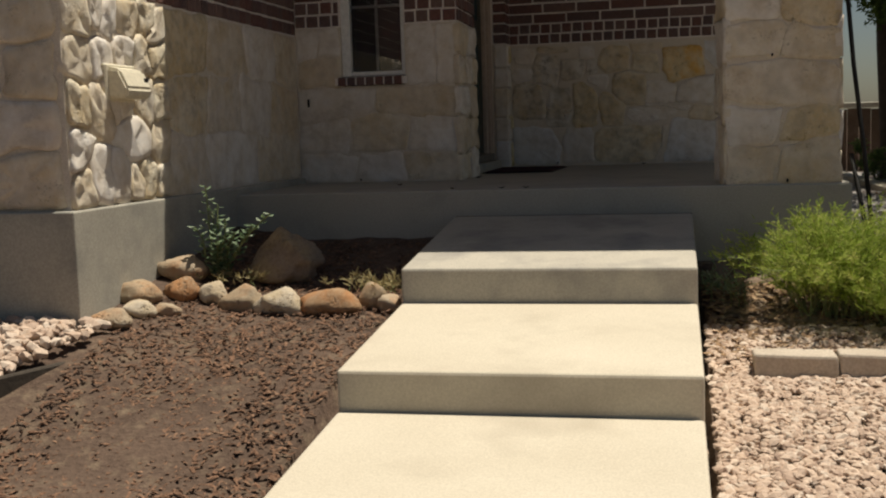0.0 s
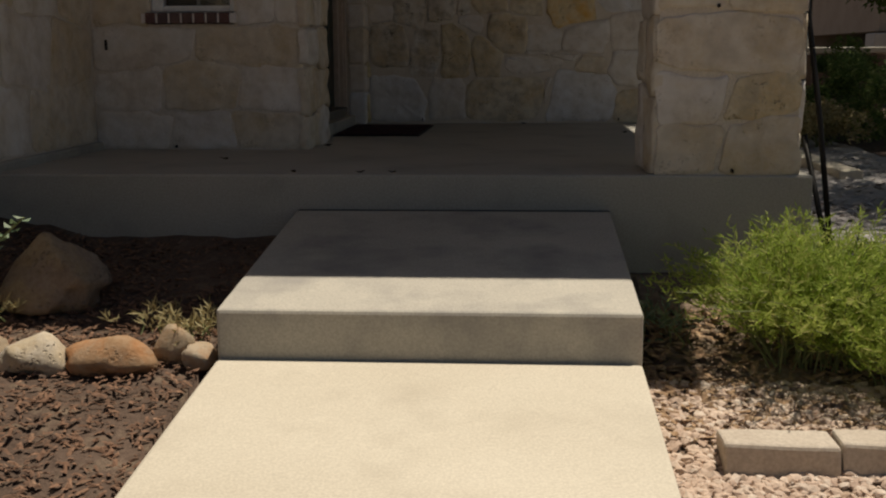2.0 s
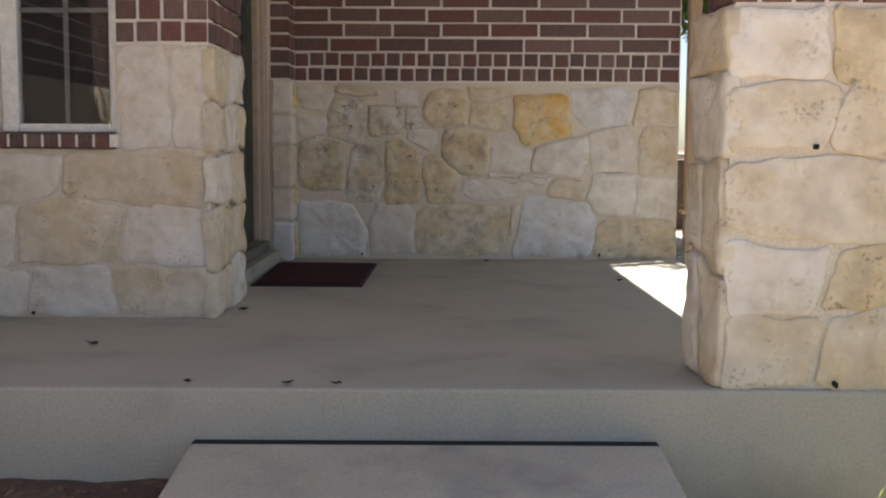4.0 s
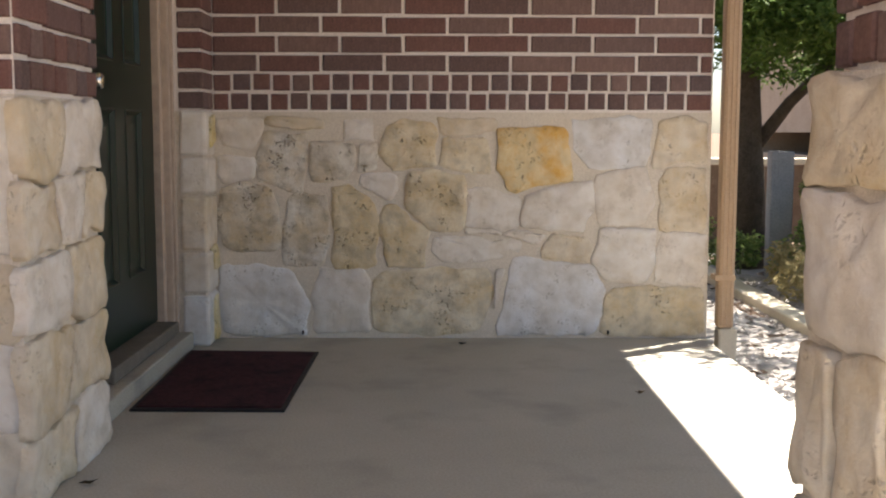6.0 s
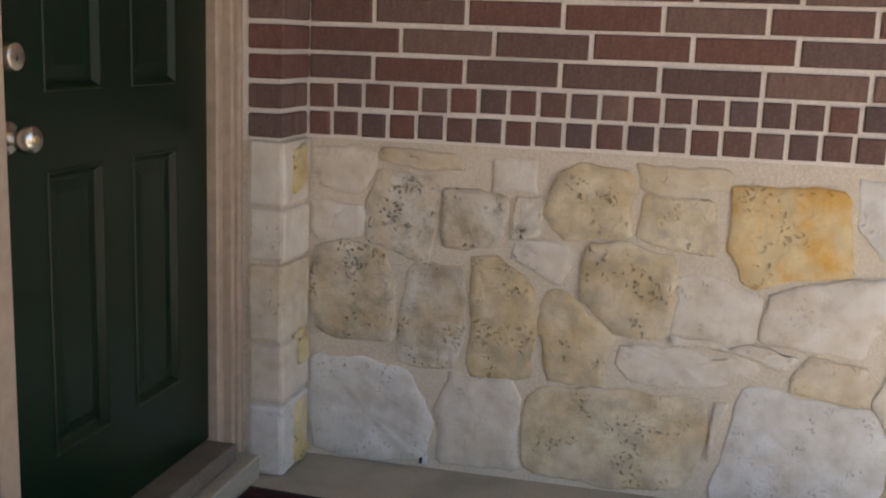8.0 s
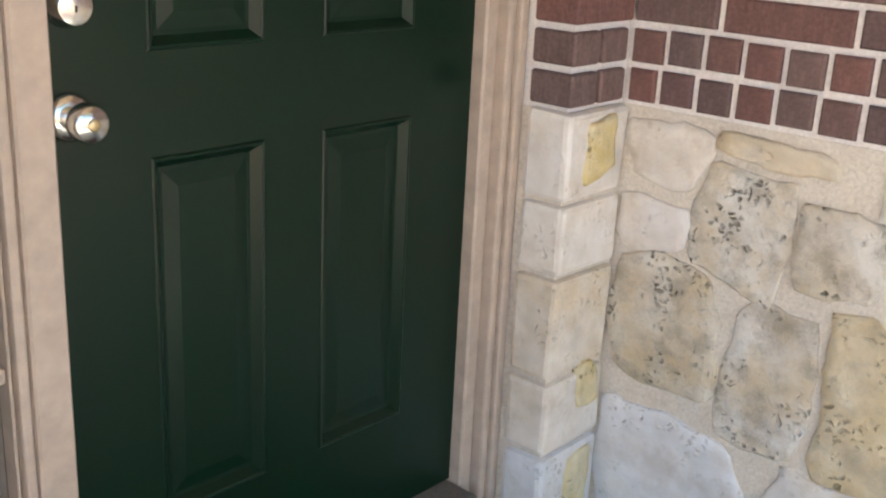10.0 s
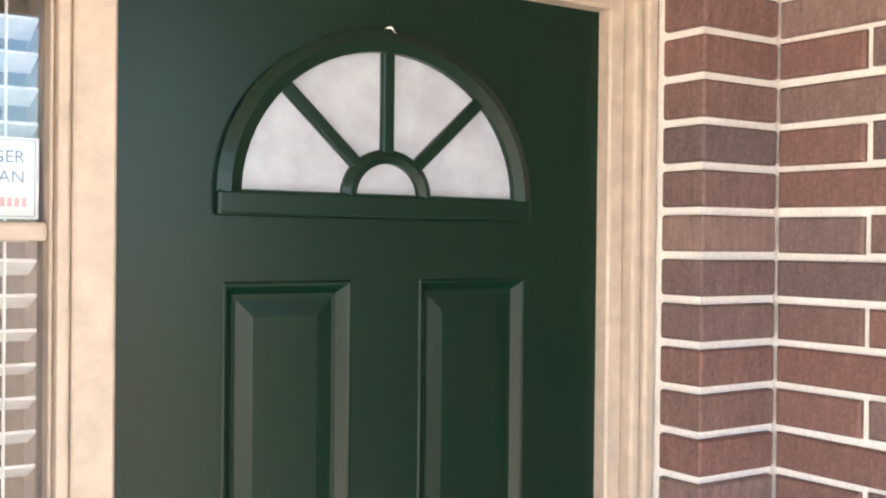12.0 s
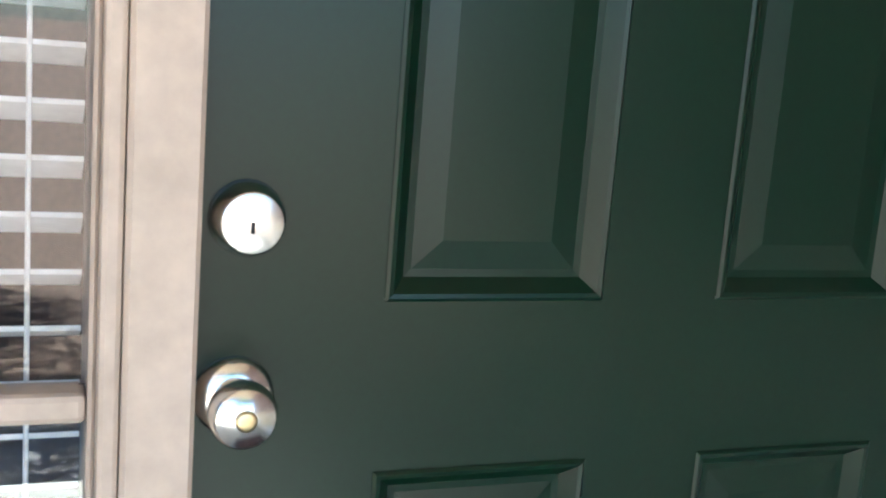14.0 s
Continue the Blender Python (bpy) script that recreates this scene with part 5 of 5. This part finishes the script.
# a thin black rod and a shorter one lean beside the pillar
for pts, label in (([(2.07, -2.60, 1.5), (2.065, -2.66, 0.9), (2.085, -2.74, 0.55), (2.11, -2.86, 0.2), (2.15, -3.0, ground_z(2.15, -3.0) - 0.02)], "bent black iron rod standing against the pillar"),
                   ([(2.06, -2.85, 0.12), (2.09, -2.95, -0.1), (2.13, -3.06, ground_z(2.13, -3.06) - 0.02)], "short black iron rod leaning beside the pillar")):
    tagged(link_bm("iron_rod", tube(bmesh.new(), pts, 0.011, sides=8), M_IRON, smooth=True), label, "rod", "rods by the pillar")


# ---- side yard ----
def crown(at, name, centres, n, leaf, material, seed, squash=0.7):
    rnd = random.Random(seed)
    vs, fs = [], []
    for k in range(n):
        cx, cy, cz, r = centres[k % len(centres)]
        d = Vector((rnd.gauss(0, 1), rnd.gauss(0, 1), rnd.gauss(0, 1))).normalized() * r * rnd.uniform(0.25, 1.0) ** 0.5
        p = Vector((cx + d.x, cy + d.y, cz + d.z * squash))
        a = Vector((rnd.uniform(-1, 1), rnd.uniform(-1, 1), rnd.uniform(-0.8, 0.4)))
        leaf_quad(vs, fs, p, a, a.orthogonal() + Vector((rnd.uniform(-0.5, 0.5),) * 3), leaf * rnd.uniform(0.7, 1.4), leaf * 0.5)
    return mesh_part(name, vs, fs, material, at)


def tree():
    bx, by = 4.02, 6.40
    bz = ground_z(bx, by)
    at = thing("tree", (bx, by, bz), "leafy tree with a dark trunk in the side yard, its foliage extended to shade the path", "tree")
    inv = at.matrix_world.inverted()
    bm = bmesh.new()
    tube(bm, [(bx, by, bz - 0.1), (bx - 0.02, by, bz + 0.5), (bx - 0.10, by, 1.2), (bx - 0.14, by, 2.2), (bx - 0.05, by, 3.4), (bx + 0.1, by + 0.1, 4.6)], 0.23, 0.10, 14)
    for v in bm.verts:
        v.co += Vector((noise.noise(v.co * 3), noise.noise(v.co * 3 + Vector((5, 0, 0))), 0)) * 0.03
    part("trunk", bm, M_BARK, at, "", True).matrix_parent_inverse = inv
    for pts, r in (([(bx, by, 0.65), (bx + 0.35, by - 0.1, 1.15), (bx + 0.9, by - 0.3, 1.75), (bx + 1.7, by - 0.5, 2.3)], 0.075), ([(bx - 0.12, by, 1.9), (bx - 0.8, by - 0.3, 2.7), (bx - 1.5, by - 0.4, 3.2)], 0.06), ([(bx - 0.1, by, 2.5), (bx + 0.7, by + 0.3, 3.3), (bx + 1.5, by + 0.2, 3.9)], 0.06)):
        part("limb", tube(bmesh.new(), pts, r, r * 0.3, 8), M_BARK, at, "", True).matrix_parent_inverse = inv
    rnd = random.Random(44)
    cs = [(bx + rnd.uniform(-1.6, 3.4), by + rnd.uniform(-1.6, 2.2), rnd.uniform(1.55, 4.6), rnd.uniform(0.35, 0.7)) for _ in range(46)]
    cs += [(bx + 0.75 + 0.25 * k, by - 0.6 + 0.1 * k, 1.35 - 0.10 * (k % 3), 0.38) for k in range(7)]
    # high clumps out of view, added to throw shade on the side path
    cs += [(rnd.uniform(3.3, 6.8), rnd.uniform(-2.6, 0.8), rnd.uniform(3.4, 4.8), rnd.uniform(0.4, 0.75)) for _ in range(60)]
    cs += [(rnd.uniform(2.75, 6.2), rnd.uniform(0.2, 8.0), rnd.uniform(3.3, 4.8), rnd.uniform(0.4, 0.75)) for _ in range(130)]
    cs += [(rnd.uniform(3.3, 6.5), rnd.uniform(4.6, 6.5), rnd.uniform(1.2, 2.6), rnd.uniform(0.25, 0.5)) for _ in range(26)]
    crown(at, "crown", cs, 135000, 0.085, M_TREELEAF, 45)


tree()


def shrub(x, y, r, h, n, seed, label, material=None):
    at = thing("shrub", (x, y, ground_z(x, y)), label, "shrub", "shrubs along the side path")
    rnd = random.Random(seed)
    z = ground_z(x, y)
    stems = bmesh.new()
    cs = []
    for k in range(12):
        cx, cy, cz = x + rnd.uniform(-r, r), y + rnd.uniform(-r, r), z + rnd.uniform(0.15, h)
        cs.append((cx, cy, cz, r * rnd.uniform(0.25, 0.5)))
        tube(stems, [(x + rnd.uniform(-0.1, 0.1), y, z), ((x + cx) / 2, (y + cy) / 2, z + (cz - z) * 0.6), (cx, cy, cz)], 0.008, 0.003, 5, False)
    crown(at, "foliage", cs, n, 0.055, material or M_SHRUB, seed, 0.9)
    part("stems", stems, M_STEM, at).matrix_parent_inverse = at.matrix_world.inverted()


shrub(4.42, 5.0, 0.45, 0.95, 4500, 51, "leafy green shrub beside the side path")
shrub(4.95, 5.3, 0.55, 1.15, 4500, 52, "leafy green shrub beside the side path")
shrub(4.05, 4.15, 0.38, 0.42, 2600, 53, "dry straw-coloured undergrowth beside the side path", M_STRAW)
shrub(3.72, 5.9, 0.22, 0.50, 1200, 54, "leafy green shrub at the foot of the tree")
shrub(4.75, 4.2, 0.42, 0.75, 3000, 58, "leafy green shrub beside the side path")
shrub(6.5, 5.6, 0.8, 1.3, 2600, 55, "leafy green shrub beside the side path")
shrub(7.2, 3.6, 0.8, 1.1, 2200, 57, "leafy green shrub beside the side path")
kerb = box(bmesh.new(), (3.36, 1.2, -0.62), (3.54, 8.4, ground_z(3.45, 3) + 0.075), 0.012, 2)
structure("kerb", kerb, M_CONC, "pale concrete edging strip along the side path")

M_FENCE = surface("fence_wood", (0.11, 0.075, 0.055), (0.20, 0.145, 0.11), 7.0, 60.0, 0.9, 0.5)
M_RAIL = surface("pale_rail", (0.50, 0.46, 0.38), (0.62, 0.58, 0.50), 7.0, 60.0, 0.8, 0.3)


def low_fence():
    y, z0, x = 9.2, ground_z(3.9, 9.0) - 0.03, 3.30
    at = thing("fence", (4.6, y, z0), "brown board fence with a pale flat top rail", "fence")
    inv = at.matrix_world.inverted()
    k = 0
    while x < 6.1:
        part("board", box(bmesh.new(), (x, y, z0), (x + 0.165, y + 0.022, 0.44 + 0.012 * math.sin(k * 2.3)), 0.004), M_FENCE, at).matrix_parent_inverse = inv
        x += 0.172
        k += 1
    part("top_rail", box(bmesh.new(), (3.26, y - 0.06, 0.455), (6.2, y + 0.10, 0.535), 0.008), M_RAIL, at, "pale weathered top rail").matrix_parent_inverse = inv
    for px in (3.34, 4.7, 6.0):
        part("post", box(bmesh.new(), (px, y + 0.024, z0), (px + 0.09, y + 0.11, 0.45), 0.004), M_FENCE, at).matrix_parent_inverse = inv


low_fence()
M_GREYPOST = surface("grey_post", (0.20, 0.21, 0.24), (0.30, 0.31, 0.34), 5.0, 60.0, 0.8, 0.3)
tagged(link_bm("utility_post", box(bmesh.new(), (3.96, 5.50, ground_z(4.0, 5.5) - 0.1), (4.17, 5.64, 0.68), 0.01, 2), M_GREYPOST), "bluish grey utility pedestal beside the tree", "post")


def neighbour():
    hx, hy = 7.6, 14.0
    at = thing("neighbour_house", (12.0, hy, -0.6), "tan neighbouring house with wide windows and a pale sill", "house")
    inv = at.matrix_world.inverted()

    def p(o):
        o.matrix_parent_inverse = inv
        return o
    p(part("wall", boxes(((hx, hy, -0.8), (18.0, hy + 5, 0.45)), ((hx, hy, 0.86), (hx + 0.5, hy + 5, 3.4)), ((17.5, hy, 0.86), (18.0, hy + 5, 3.4)), ((hx, hy + 4.8, 0.45), (18.0, hy + 5, 3.4)), ((hx, hy, 2.6), (18.0, hy + 0.3, 3.4))), M_NWALL, at))
    sillp = p(part("sill", box(bmesh.new(), (hx - 0.15, hy - 0.25, 0.46), (18.1, hy + 0.3, 0.82), 0.02), M_RAIL, at, "pale wide sill"))
    x = hx + 0.55
    while x < 17.4:
        w = p(part("window", boxes(((x + 0.08, hy + 0.20, 0.84), (x + 1.12, hy + 0.22, 2.6))), M_WINDOWDARK, at))
        for a, b in ((x, x + 0.08), (x + 1.12, x + 1.20)):
            part("frame", box(bmesh.new(), (a, hy + 0.02, 0.825), (b, hy + 0.25, 2.6), 0.01), M_RAIL, w)
        part("frame", box(bmesh.new(), (x + 0.082, hy + 0.08, 1.55), (x + 1.118, hy + 0.19, 1.62), 0.005), M_RAIL, w)
        x += 1.22
    bm = bmesh.new()
    v = [bm.verts.new(q) for q in ((hx - 0.6, hy - 0.7, 3.3), (18.6, hy - 0.7, 3.3), (18.6, hy + 5.6, 3.3), (hx - 0.6, hy + 5.6, 3.3), (hx + 2.4, hy + 2.4, 4.9), (15.6, hy + 2.4, 4.9))]
    for f in ((0, 1, 5, 4), (1, 2, 5), (2, 3, 4, 5), (3, 0, 4), (3, 2, 1, 0)):
        bm.faces.new([v[i] for i in f])
    p(part("roof", bm, M_SHINGLE, at, "dark shingle roof"))


M_NWALL = surface("neighbour_stucco", (0.36, 0.29, 0.21), (0.46, 0.38, 0.29), 2.0, 30.0, 0.9, 0.3)
M_WINDOWDARK = plain("dark_window", (0.03, 0.03, 0.035), 0.1, 0.0, 0.6)
neighbour()
